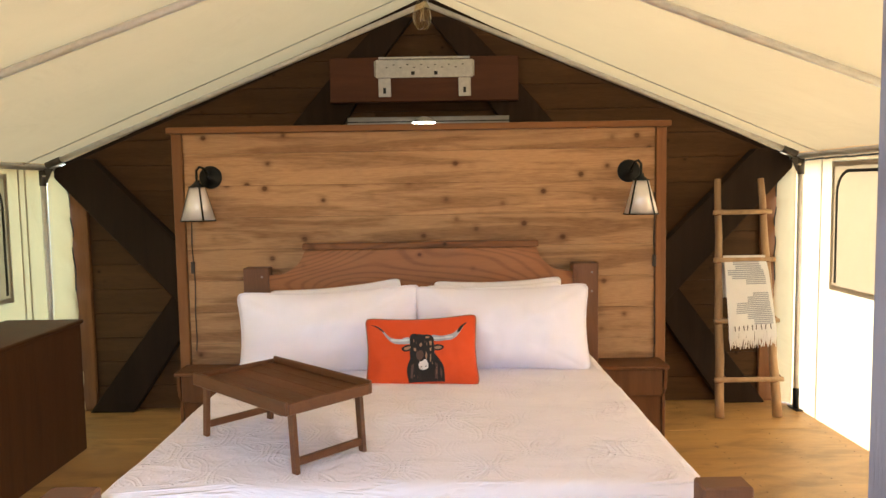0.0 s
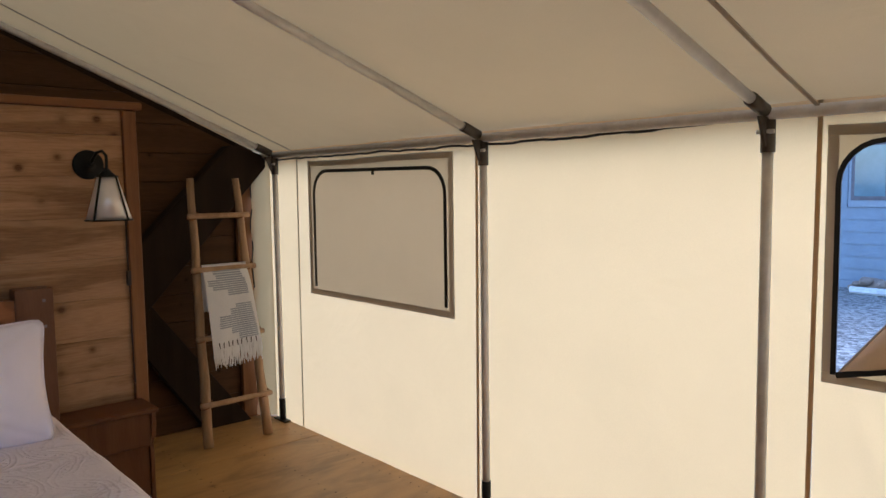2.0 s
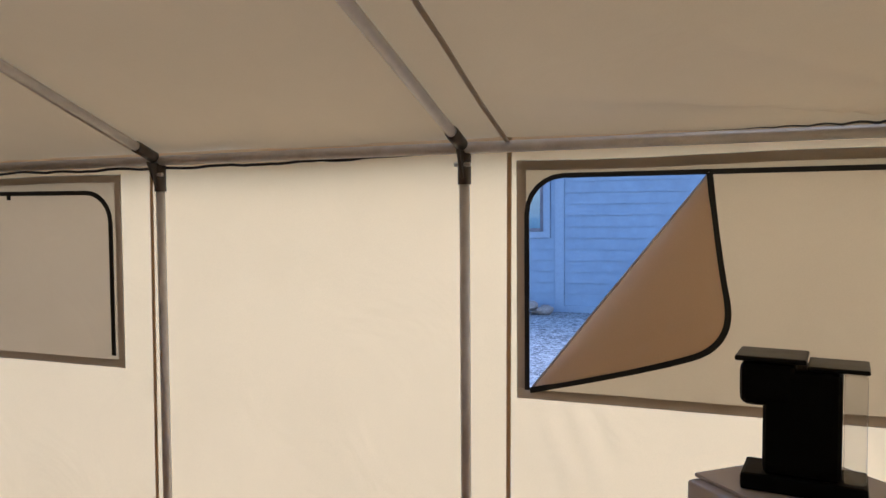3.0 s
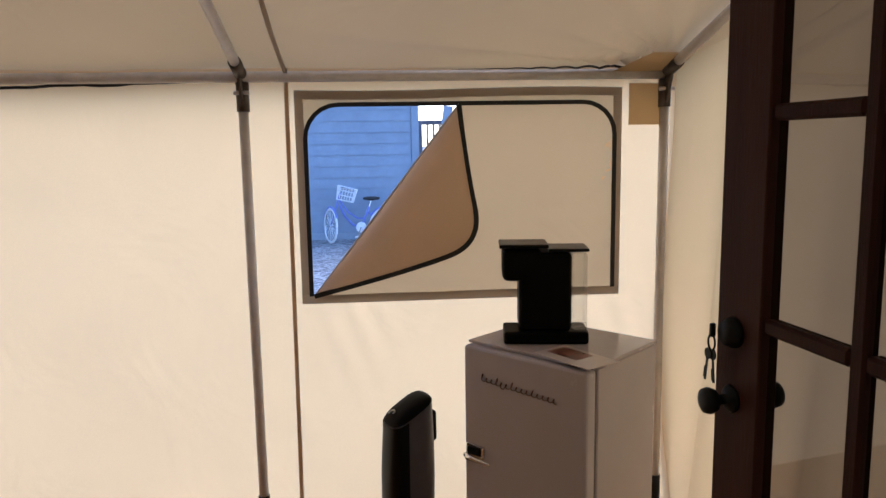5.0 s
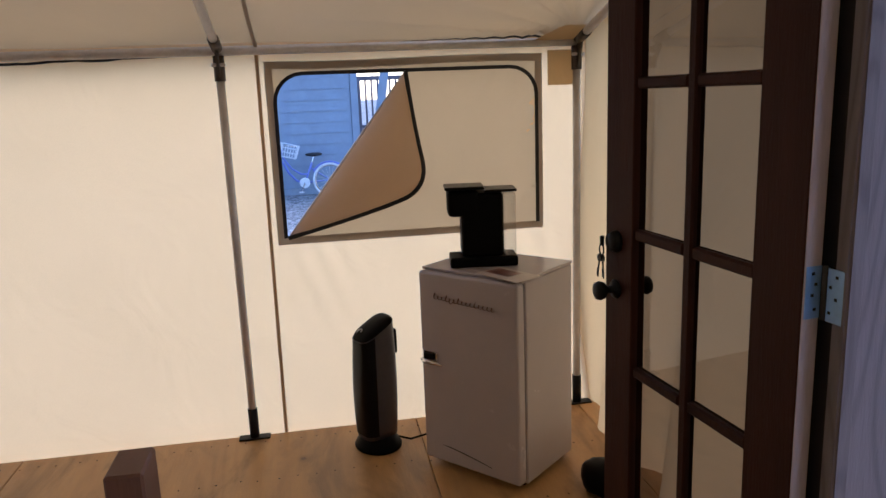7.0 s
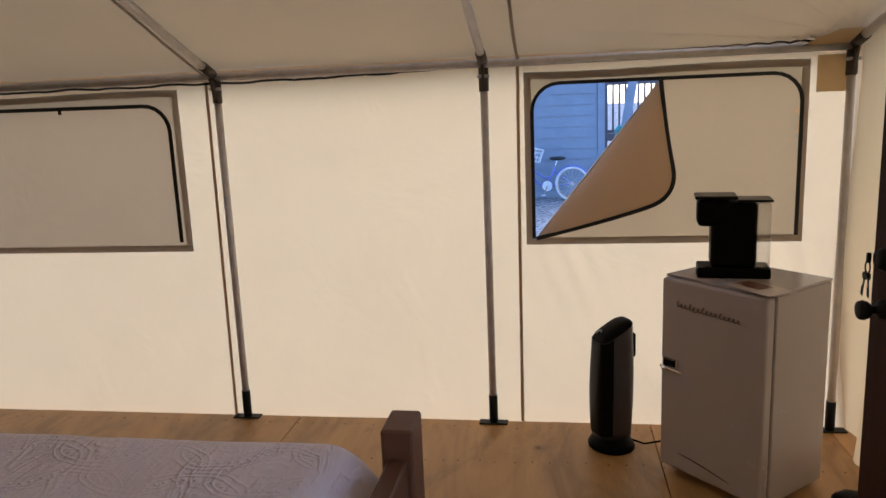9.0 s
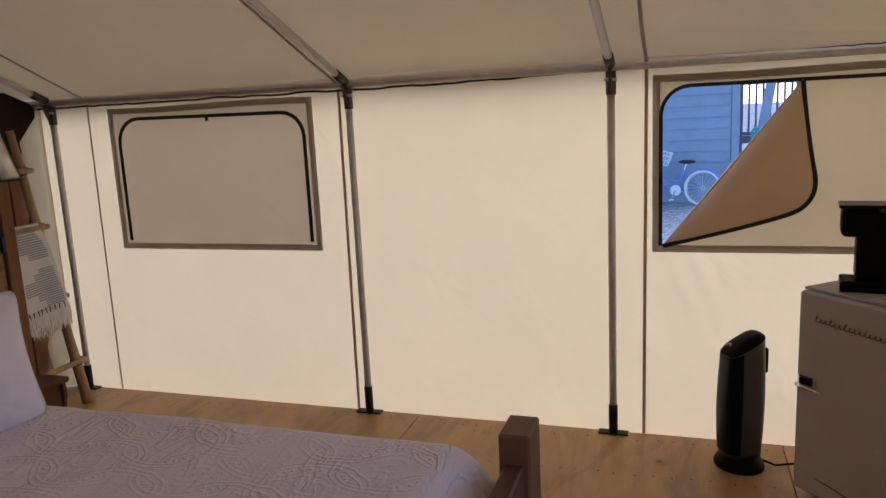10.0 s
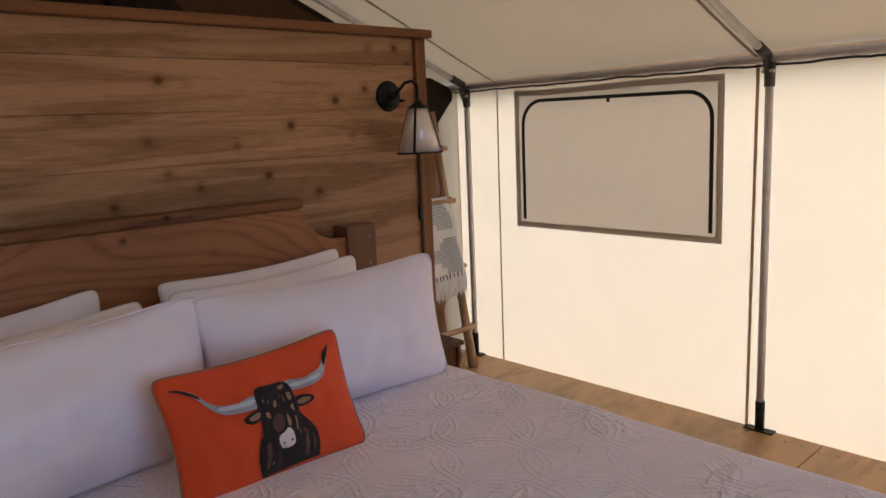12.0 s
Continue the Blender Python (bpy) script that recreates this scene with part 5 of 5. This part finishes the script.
# ---- up in the gable ----
mount = thing("mounting_board", pose(0.173, 6.33, 2.445), "reddish brown board fixed across the gable braces", "board")
part("plank", box(-0.685, 0.685, -0.05, 0.0, -0.16, 0.16, 0.006), RED_BOARD, mount)
bracket = thing("mounting_bracket", pose(0.175, 6.278, 2.455), "bare zinc-plated wall unit mounting bracket", "bracket")
part("plate", box(-0.352, 0.352, -0.006, 0.0, 0.0, 0.13, 0.003), ALUMINIUM, bracket)
part("top_flange", box(-0.33, 0.33, -0.022, -0.006, 0.13, 0.148, 0.003), ALUMINIUM, bracket)
for s in (-1, 1):
    part("foot", box(*sorted((s * 0.245, s * 0.335)), -0.006, 0.0, -0.135, -0.001, 0.003), ALUMINIUM, bracket)
    part("end_bend", box(*sorted((s * 0.353, s * 0.362)), -0.02, 0.0, 0.01, 0.12, 0.003), ALUMINIUM, bracket)
    part("square_hole", box(s * 0.083 - 0.013, s * 0.083 + 0.013, -0.0075, -0.006, 0.02, 0.046, 0), BLACK_STEEL, bracket)
for k in range(12):
    part("slot", box(-0.28 + k * 0.05, -0.265 + k * 0.05, -0.0075, -0.006, 0.07 + 0.02 * (k % 2), 0.076 + 0.02 * (k % 2), 0), BLACK_STEEL, bracket)
for s in (-1, 1):
    part("slot", box(s * 0.29 - 0.01, s * 0.29 + 0.01, -0.0075, -0.006, -0.11, -0.07, 0), BLACK_STEEL, bracket)
unit = thing("air_conditioner", pose(0.2, 6.32, 2.06), "black and silver wall air conditioner behind the partition", "air conditioner")
part("case", box(-0.58, 0.58, -0.2, 0.0, -0.13, 0.1, 0.02, 3), UNIT_DARK, unit, smooth=False)
part("top_strip", box(-0.57, 0.57, -0.207, -0.2005, 0.045, 0.1, 0.002), DULL_STEEL, unit, "dull silver strip")
part("grille_line", box(-0.575, 0.575, -0.211, -0.2075, 0.062, 0.070, 0.001), UNIT_DARK, unit)
lampo = thing("round_lamp", pose(0.172, 6.02, 2.1), "small lit round lamp above the partition", "lamp")
part("body", lathe([(0.02, 0.05), (0.05, 0.035), (0.08, 0.014), (0.082, 0.008)], 24), ALUMINIUM, lampo, smooth=True)
part("lens", lathe([(0.078, 0.007), (0.075, 0.001), (0.05, -0.003), (0.01, -0.004)], 24), LAMP_GLOW, lampo, "lit white lens", smooth=True)
part("arm", sweep([(0, 0, 0.045), (0, 0.1, 0.045)], 0.009, 8), ALUMINIUM, lampo)

bulb = thing("pendant_bulb", pose(0.228, 3.5, 2.2), "clear amber filament bulb hanging on a cord", "light bulb")
part("glass", lathe([(0.004, 0.0), (0.018, 0.004), (0.029, 0.022), (0.032, 0.045), (0.027, 0.075), (0.016, 0.1), (0.013, 0.112)], 18), BULB_GLASS, bulb, smooth=True)
part("filament", sweep([(0.008 * math.cos(k * 1.9), 0.008 * math.sin(k * 1.9), 0.03 + 0.055 * (k % 2)) for k in range(9)], 0.0012, 5), BRASS, bulb)
part("socket", lathe([(0.014, 0.111), (0.017, 0.115), (0.017, 0.16), (0.008, 0.175)], 16), BLACK_PLASTIC, bulb, smooth=True)
part("cord", sweep([(0, 0, 0.17), (-0.03, 0, 0.4), (-0.048, 0, ridge_z(3.5) - 2.2 - 0.02)], 0.004, 6), CORD, bulb)

# ---- by the door: fridge, coffee maker, heater ----
fridge = thing("fridge", pose(2.40, 1.99, 0, 0, 0, -138.2), "small white retro fridge with chrome latch handle", "fridge")
FW, FD, FH = 0.498, 0.435, 0.905
part("body", box(0.0, FW, 0.062, FD, 0.025, FH - 0.012, 0.012, 3), WHITE_ENAMEL, fridge, smooth=False)
part("top_cap", box(-0.002, FW + 0.002, 0.03, FD + 0.002, FH - 0.011, FH, 0.004, 2), WHITE_ENAMEL, fridge)
fd = part("door", box(0.0, FW, 0.0, 0.055, 0.04, FH - 0.012, 0.016, 4), WHITE_ENAMEL, fridge)
part("gasket", box(0.008, FW - 0.008, 0.0555, 0.0615, 0.05, FH - 0.02, 0), GREY_PLASTIC, fridge)
part("handle_base", box(0.016, 0.098, -0.014, 0.001, 0.5, 0.548, 0.008, 2), CHROME, fd, "chrome latch plate")
part("latch_recess", box(0.03, 0.088, -0.021, -0.0142, 0.514, 0.541, 0.006, 2), BLACK_PLASTIC, fd, "black latch recess")
part("handle", sweep([(0.018, -0.018, 0.505), (0.04, -0.032, 0.507), (0.08, -0.03, 0.505), (0.13, -0.02, 0.498)], [0.008, 0.010, 0.009, 0.005], 8), CHROME, fd, "chrome latch handle", smooth=True)
sc = []
for k in range(151):
    tall = 0.019 if k < 10 or 28 < k < 34 or 60 < k < 68 or 96 < k < 104 else 0.0075
    rise = tall * max(0.0, math.sin(k * 0.62)) + 0.0075 * min(0.0, math.sin(k * 0.62)) * (1.9 if 42 < k < 50 else 1)
    sc.append((0.08 + 0.31 * k / 150 + 0.006 * math.cos(k * 0.62) + 0.35 * rise, -0.0045, 0.79 - 0.012 * k / 150 + rise))
part("script_emblem", sweep(sc, 0.0016, 5), RED_INK, fd, "dark chrome script flourish")
part("bottom_crease", sweep([(0.10 + 0.26 * k / 10, 0.001, 0.12 - 0.035 * (k / 10) ** 1.5) for k in range(11)], [0.002 + 0.002 * math.sin(math.pi * k / 10) for k in range(11)], 5), GREY_PLASTIC, fd)
for a in (0.05, FW - 0.05):
    for b in (0.1, FD - 0.05):
        part("foot", lathe([(0.016, 0), (0.016, 0.025)], 10), BLACK_PLASTIC, fridge).location = (a, b, 0)

coffee = thing("coffee_maker", pose(2.385, 1.70, FH + 0.001, 0, 0, -98), "black pod coffee maker with a clear water tank", "coffee maker")
part("base", box(-0.15, 0.135, -0.075, 0.075, 0.0, 0.045, 0.01, 2), BLACK_PLASTIC, coffee)
part("column", box(-0.1, 0.078, -0.068, 0.075, 0.0455, 0.33, 0.022, 3), BLACK_PLASTIC, coffee)
part("head", box(-0.155, -0.02, -0.07, 0.07, 0.225, 0.345, 0.03, 4), BLACK_PLASTIC, coffee)
part("lid", box(-0.165, 0.0, -0.076, 0.076, 0.3455, 0.36, 0.006, 2), GLOSS_BLACK, coffee)
tk = part("water_tank", box(0.08, 0.131, -0.06, 0.07, 0.046, 0.325, 0.012, 2), CLEAR, coffee, "clear plastic water tank")
tk.visible_shadow = False
part("tank_lid", box(0.0, 0.135, -0.066, 0.076, 0.331, 0.343, 0.005, 2), GLOSS_BLACK, coffee)
for ob in coffee.children:
    for v in ob.data.vertices:
        v.co.z *= 0.945
leaf = thing("leaflet", pose(2.155, 1.66, FH + 0.001, 0, 0, 30), "glossy leaflet with a red picture lying on the fridge", "leaflet")
part("sheet_of_paper", box(-0.12, 0.12, -0.07, 0.07, 0.0, 0.002, 0.0004), PAPER, leaf)
part("picture", box(-0.03, 0.1, -0.05, 0.03, 0.0024, 0.0028, 0), PAPER_RED, leaf)

heater = thing("tower_heater", pose(2.64, 2.185, 0, 0, 0, -152), "black and silver tower fan heater on an oval base", "tower heater")
bm = lathe([(0.118, 0.0), (0.12, 0.012), (0.11, 0.03), (0.085, 0.055), (0.07, 0.062)], 28)
for v in bm.verts:
    v.co.y *= 0.9
part("base", bm, BLACK_PLASTIC, heater, smooth=True)


def tower(u, v, grow=0.0):
    """Round a slanted column; u round it, v up it."""
    a = 2 * math.pi * u
    bulge = 1 + 0.09 * math.sin(math.pi * min(1, v * 1.05))
    x, y = (0.074 + grow) * bulge * math.copysign(abs(math.cos(a)) ** 0.6, math.cos(a)), (0.086 + grow) * bulge * math.copysign(abs(math.sin(a)) ** 0.6, math.sin(a))
    return Vector((x, y + 0.006 * v, 0.06 + v * (0.475 + 0.5 * (y + 0.086))))


bm = bmesh.new()
rings = [[bm.verts.new(tower(i / 32, j / 16)) for i in range(32)] for j in range(17)]
for k, (s, dz) in enumerate(((0.93, 0.01), (0.7, 0.022), (0.25, 0.028))):
    c = sum((tower(i / 32, 1) for i in range(32)), Vector()) / 32
    rings.append([bm.verts.new(c.lerp(tower(i / 32, 1), s) + Vector((0, 0, dz))) for i in range(32)])
for a, b in zip(rings[:17], rings[1:17]):
    for i in range(32):
        bm.faces.new((a[i], a[(i + 1) % 32], b[(i + 1) % 32], b[i]))
bm.faces.new(rings[0])
cap = bmesh.new()
tops = [[cap.verts.new(v.co + Vector((0, 0, 0.001))) for v in ring] for ring in rings[16:]]
for a, b in zip(tops, tops[1:]):
    for i in range(32):
        cap.faces.new((a[i], a[(i + 1) % 32], b[(i + 1) % 32], b[i]))
cap.faces.new(tops[-1])
for ring in rings[17:]:
    for v in ring:
        bm.verts.remove(v)
part("housing", bm, GREY_PLASTIC, heater, smooth=True)
part("top_cap", cap, BLACK_PLASTIC, heater, "black domed top", smooth=True)
part("front_grille", sheet(16, 20, lambda u, v: tower(0.5 + 0.46 * u, 0.04 + 0.955 * v, 0.004)), GLOSS_BLACK, heater, "glossy black front grille", smooth=True)
part("control_mark", sweep([Vector((0.012 * math.cos(a) - 0.01, -0.06 + 0.012 * math.sin(a), 0.577 + 0.006 * math.sin(a))) for a in [0.3 * k for k in range(14)]], 0.003, 5), ALUMINIUM, heater, "silver control mark")
part("carry_handle", box(-0.035, 0.035, 0.082, 0.116, 0.44, 0.56, 0.012, 2), BLACK_PLASTIC, heater)
part("cord", sweep([(0.03, 0.08, 0.03), (0.07, 0.14, 0.008), (0.10, 0.21, 0.02), (0.13, 0.26, 0.05), (0.12, 0.3, 0.06)], 0.005, 6), BLACK_PLASTIC, heater, smooth=True)
bag = thing("black_bag", pose(2.0, 1.3, 0), "black cloth bag slumped on the floor by the door", "bag")
bmb = bmesh.new()
bmesh.ops.create_icosphere(bmb, subdivisions=3, radius=1.0)
for v in bmb.verts:
    k = 1 + 0.12 * noise.noise(v.co * 2.3)
    v.co = (v.co.x * 0.13 * k, v.co.y * 0.1 * k, max(-0.055, v.co.z * 0.07 * k) + 0.055)
part("cloth", bmb, BLACK_PLASTIC, bag, smooth=True)

# ---- outside ----
HX, HB = 13.0, -0.08
house = thing("house", pose(HX, 0, HB), "blue-grey house with lap siding and pale trim", "house")
part("wall", box(0.03, 6.0, 1.59, 14.0, 0.0, 3.4, 0.01), SIDING, house)
z = 0.12
while z < 3.35:
    for a, b in ((1.70, 4.47), (4.64, 4.70) if 1.28 < z < 2.9 else (4.64, 13.9), (6.1, 13.9) if 1.28 < z < 2.9 else (0, 0)):
        if b > a:
            s = part("siding_board", prism([(0.028, 0.0), (0.0, 0.0), (0.018, 0.2), (0.028, 0.2)], lambda u, v, w, a=a: (u, w, v), b - a), SIDING, house)
            s.location = (0, a, z)
    z += 0.195
part("corner_board", box(-0.012, 0.03, 4.475, 4.635, 0.05, 3.4, 0.004), SIDING_TRIM, house)
part("corner_board", box(-0.012, 0.03, 1.56, 1.69, 0.05, 3.4, 0.004), SIDING, house)
part("skirt_board", box(-0.005, 0.03, 1.70, 13.9, 0.0, 0.115, 0.004), SIDING_TRIM, house)
part("roof", prism([(-0.5, 3.35), (3.0, 4.9), (6.5, 3.35), (6.5, 3.25), (-0.5, 3.25)], lambda u, v, w: (u, 1.3 + w, v), 13.1), FENCE_WOOD, house)
wf = part("window", box(-0.015, 0.03, 4.72, 6.08, 1.29, 2.9, 0.004), SIDING_TRIM, house, "pair of sash windows in pale trim")
for a in (4.84, 5.5):
    sash = part("sash", box(-0.03, -0.016, a, a + 0.54, 1.4, 2.8, 0.004), FENCE_WOOD, wf)
    for z0, z1 in ((1.46, 2.25), (2.31, 2.74)):
        part("pane", box(-0.034, -0.0305, a + 0.05, a + 0.49, z0, z1, 0), HOUSE_GLASS, wf)

rk = []
for k in range(4):
    b = bmesh.new()
    bmesh.ops.create_icosphere(b, subdivisions=2, radius=1.0)
    for v in b.verts:
        v.co *= 1 + 0.3 * noise.noise(v.co * 1.5 + Vector((k * 3, 0, 0)))
        v.co.z *= 0.7
    me = bpy.data.meshes.new("rock")
    b.to_mesh(me)
    b.free()
    me.materials.append(ROCK)
    rk.append(me)
for k in range(26):
    size = random.uniform(0.06, 0.13)
    y = 5.35 + random.gauss(0, 0.38)
    up = max(0.0, 0.22 - abs(y - 5.35) * 0.3) * random.random()
    r = new("rock", rk[k % 4])
    r.matrix_basis = pose(12.6 + random.uniform(-0.12, 0.12), y, HB + size * 0.5 + up, 0, 0, random.uniform(0, 360)) @ Matrix.Diagonal((size, size * 1.2, size, 1))
    tagged(r, "brown field stone heaped against the house", "rock", "stone heap")
log = thing("split_log", pose(12.3, 5.5, HB + 0.03), "pale split log lying before the stones", "log")
part("wood", sweep([(0, -0.28, 0.03), (0.02, 0.28, 0.03)], 0.055, 7), WHITE_TYRE, log)

bike = thing("bicycle", pose(12.5, 2.60, HB, 0, 4, -4), "lavender step-through bicycle with white basket parked at the house", "bicycle", "")
R = 0.285


def wheel(y):
    at = lambda r, a: (0, y + r * math.cos(a), R + 0.018 + r * math.sin(a))  # noqa: E731
    turn = [k * math.pi / 18 for k in range(36)]
    t = part("wheel", sweep([at(R, a) for a in turn], 0.02, 8, closed=True), WHITE_TYRE, bike, "white tyre", smooth=True)
    part("rim", sweep([at(R - 0.032, a) for a in turn], 0.011, 6, closed=True), CHROME, t)
    b = bmesh.new()
    for k in range(20):
        x, yy, z = at(R - 0.03, k * math.pi / 10)
        sweep([(0.02 * (-1) ** k, y, R + 0.018), (x, yy, z)], 0.003, 4, b)
    part("spokes", b, WHITE_TYRE, t)
    part("hub", sweep([(-0.04, y, R + 0.018), (0.04, y, R + 0.018)], 0.022, 8), CHROME, t)
    part("fender", sweep([at(R + 0.034, 0.5 + k * 0.22) for k in range(11)], 0.018, 6), BIKE_BLUE, t)
    return t


wheel(-0.44)
# the front wheel is turned and set back to fit the camera's view
wheel(0.52).matrix_basis = Matrix.Translation((0, 0.52, 0)) @ Matrix.Rotation(radians(-62), 4, "Z") @ Matrix.Translation((0, -0.52, 0))
for name, pts, r in (("down_tube", [(0, 0.37, 0.66), (0, 0.27, 0.45), (0, 0.14, 0.31), (0, 0.0, 0.27)], 0.019), ("top_tube", [(0, 0.36, 0.73), (0, 0.22, 0.53), (0, 0.06, 0.42), (0, -0.07, 0.42)], 0.016),
                     ("seat_tube", [(0, 0.0, 0.27), (0, -0.14, 0.62)], 0.019), ("chain_stay", [(0.03, 0.0, 0.27), (0.04, -0.44, 0.303)], 0.013), ("seat_stay", [(0.03, -0.1, 0.53), (0.04, -0.44, 0.303)], 0.012), ("fork", [(0, 0.35, 0.86), (0, 0.43, 0.6), (0, 0.52, 0.303)], 0.016)):
    part(name, sweep(pts, r, 8), BIKE_BLUE, bike, smooth=True)
part("seat_post", sweep([(0, -0.14, 0.62), (0, -0.18, 0.73)], 0.012, 8), CHROME, bike)
part("saddle", moved(lathe([(0.02, 0.0), (0.11, 0.02), (0.12, 0.05), (0.06, 0.07)], 14), Matrix.Translation((0, -0.18, 0.72)) @ Matrix.Diagonal((0.8, 1.25, 1, 1))), TYRE, bike, smooth=True)
part("handlebar", sweep([(-0.28, 0.12, 0.9), (-0.25, 0.27, 0.94), (0, 0.34, 0.9), (0.25, 0.27, 0.94), (0.28, 0.12, 0.9)], 0.013, 8), CHROME, bike, smooth=True)
part("crank", moved(lathe([(0.09, -0.006), (0.09, 0.006)], 18), Matrix.Translation((-0.03, 0, 0.27)) @ Matrix.Rotation(radians(90), 4, "Y")), WHITE_TYRE, bike)
part("crank_arm", sweep([(-0.045, 0, 0.27), (-0.05, 0.06, 0.12)], 0.011, 6), CHROME, bike)
part("pedal", box(-0.13, -0.055, 0.02, 0.1, 0.095, 0.12, 0.004), WHITE_TYRE, bike)
b = bmesh.new()
for k in range(9):
    for yy in (0.42, 0.68):
        sweep([(-0.16 + 0.04 * k, yy, 0.8), (-0.18 + 0.045 * k, yy + (0.03 if yy > 0.5 else -0.02), 1.03)], 0.006, 4, b)
for k in range(7):
    for xx in (-0.17, 0.17):
        sweep([(xx, 0.42 + 0.043 * k, 0.8), (xx * 1.08, 0.4 + 0.05 * k, 1.03)], 0.006, 4, b)
for zz, g in ((0.8, 1.0), (0.88, 1.03), (0.96, 1.05), (1.03, 1.08)):
    sweep([(-0.17 * g, 0.42 - 0.02 * (g - 1) * 10, zz), (0.17 * g, 0.42 - 0.02 * (g - 1) * 10, zz), (0.17 * g, 0.68 + 0.03 * (g - 1) * 12, zz), (-0.17 * g, 0.68 + 0.03 * (g - 1) * 12, zz)], 0.007, 4, b, closed=True)
part("basket", moved(b, Matrix.Translation((0, 0.24, 0.84)) @ Matrix.Rotation(radians(14), 4, "X") @ Matrix.Translation((0, -0.55, -0.92))), WHITE_TYRE, bike, "white wire basket")

rail = thing("deck_railing", pose(14.2, 0.9, HB), "grey wooden deck railing beyond the house", "railing")
part("top_rail", box(-0.05, 0.05, -2.6, 0.62, 2.02, 2.1, 0.006), FENCE_WOOD, rail)
part("bottom_rail", box(-0.03, 0.03, -2.6, 0.62, 1.1, 1.16, 0.006), FENCE_WOOD, rail)
for k in range(26):
    part("baluster", box(-0.018, 0.018, -0.018, 0.018, 1.16, 2.02, 0.003), FENCE_WOOD, rail).location = (0, 0.55 - k * 0.12, 0)
for y in (0.6, -0.42, -1.6):
    part("post", box(-0.06, 0.06, y - 0.06, y + 0.06, 0.0, 2.5 if y < 0.5 else 2.1, 0.006), FENCE_WOOD, rail)
part("deck_edge", box(-0.03, 0.5, -2.6, 0.62, 0.95, 1.09, 0.006), FENCE_WOOD, rail)
board = thing("leaning_board", pose(13.2, 1.38, HB), "blue-grey board leaning by the house corner", "board")
part("plank", moved(box(-0.02, 0.02, -0.08, 0.08, 0, 2.35, 0.004), Matrix.Rotation(radians(9), 4, "X")), SIDING, board)
hose = thing("garden_hose", pose(13.05, 1.25, HB + 0.03), "teal garden hose hung beside the house", "hose")
part("coil", sweep([(0, 0.05 + 0.07 * math.cos(a), 1.12 + 0.11 * math.sin(a)) for a in [k * 0.5 for k in range(13)]], 0.02, 6), TEAL, hose)
part("stand", box(-0.02, 0.02, 0.03, 0.07, -0.03, 1.2, 0.004), TEAL, hose)
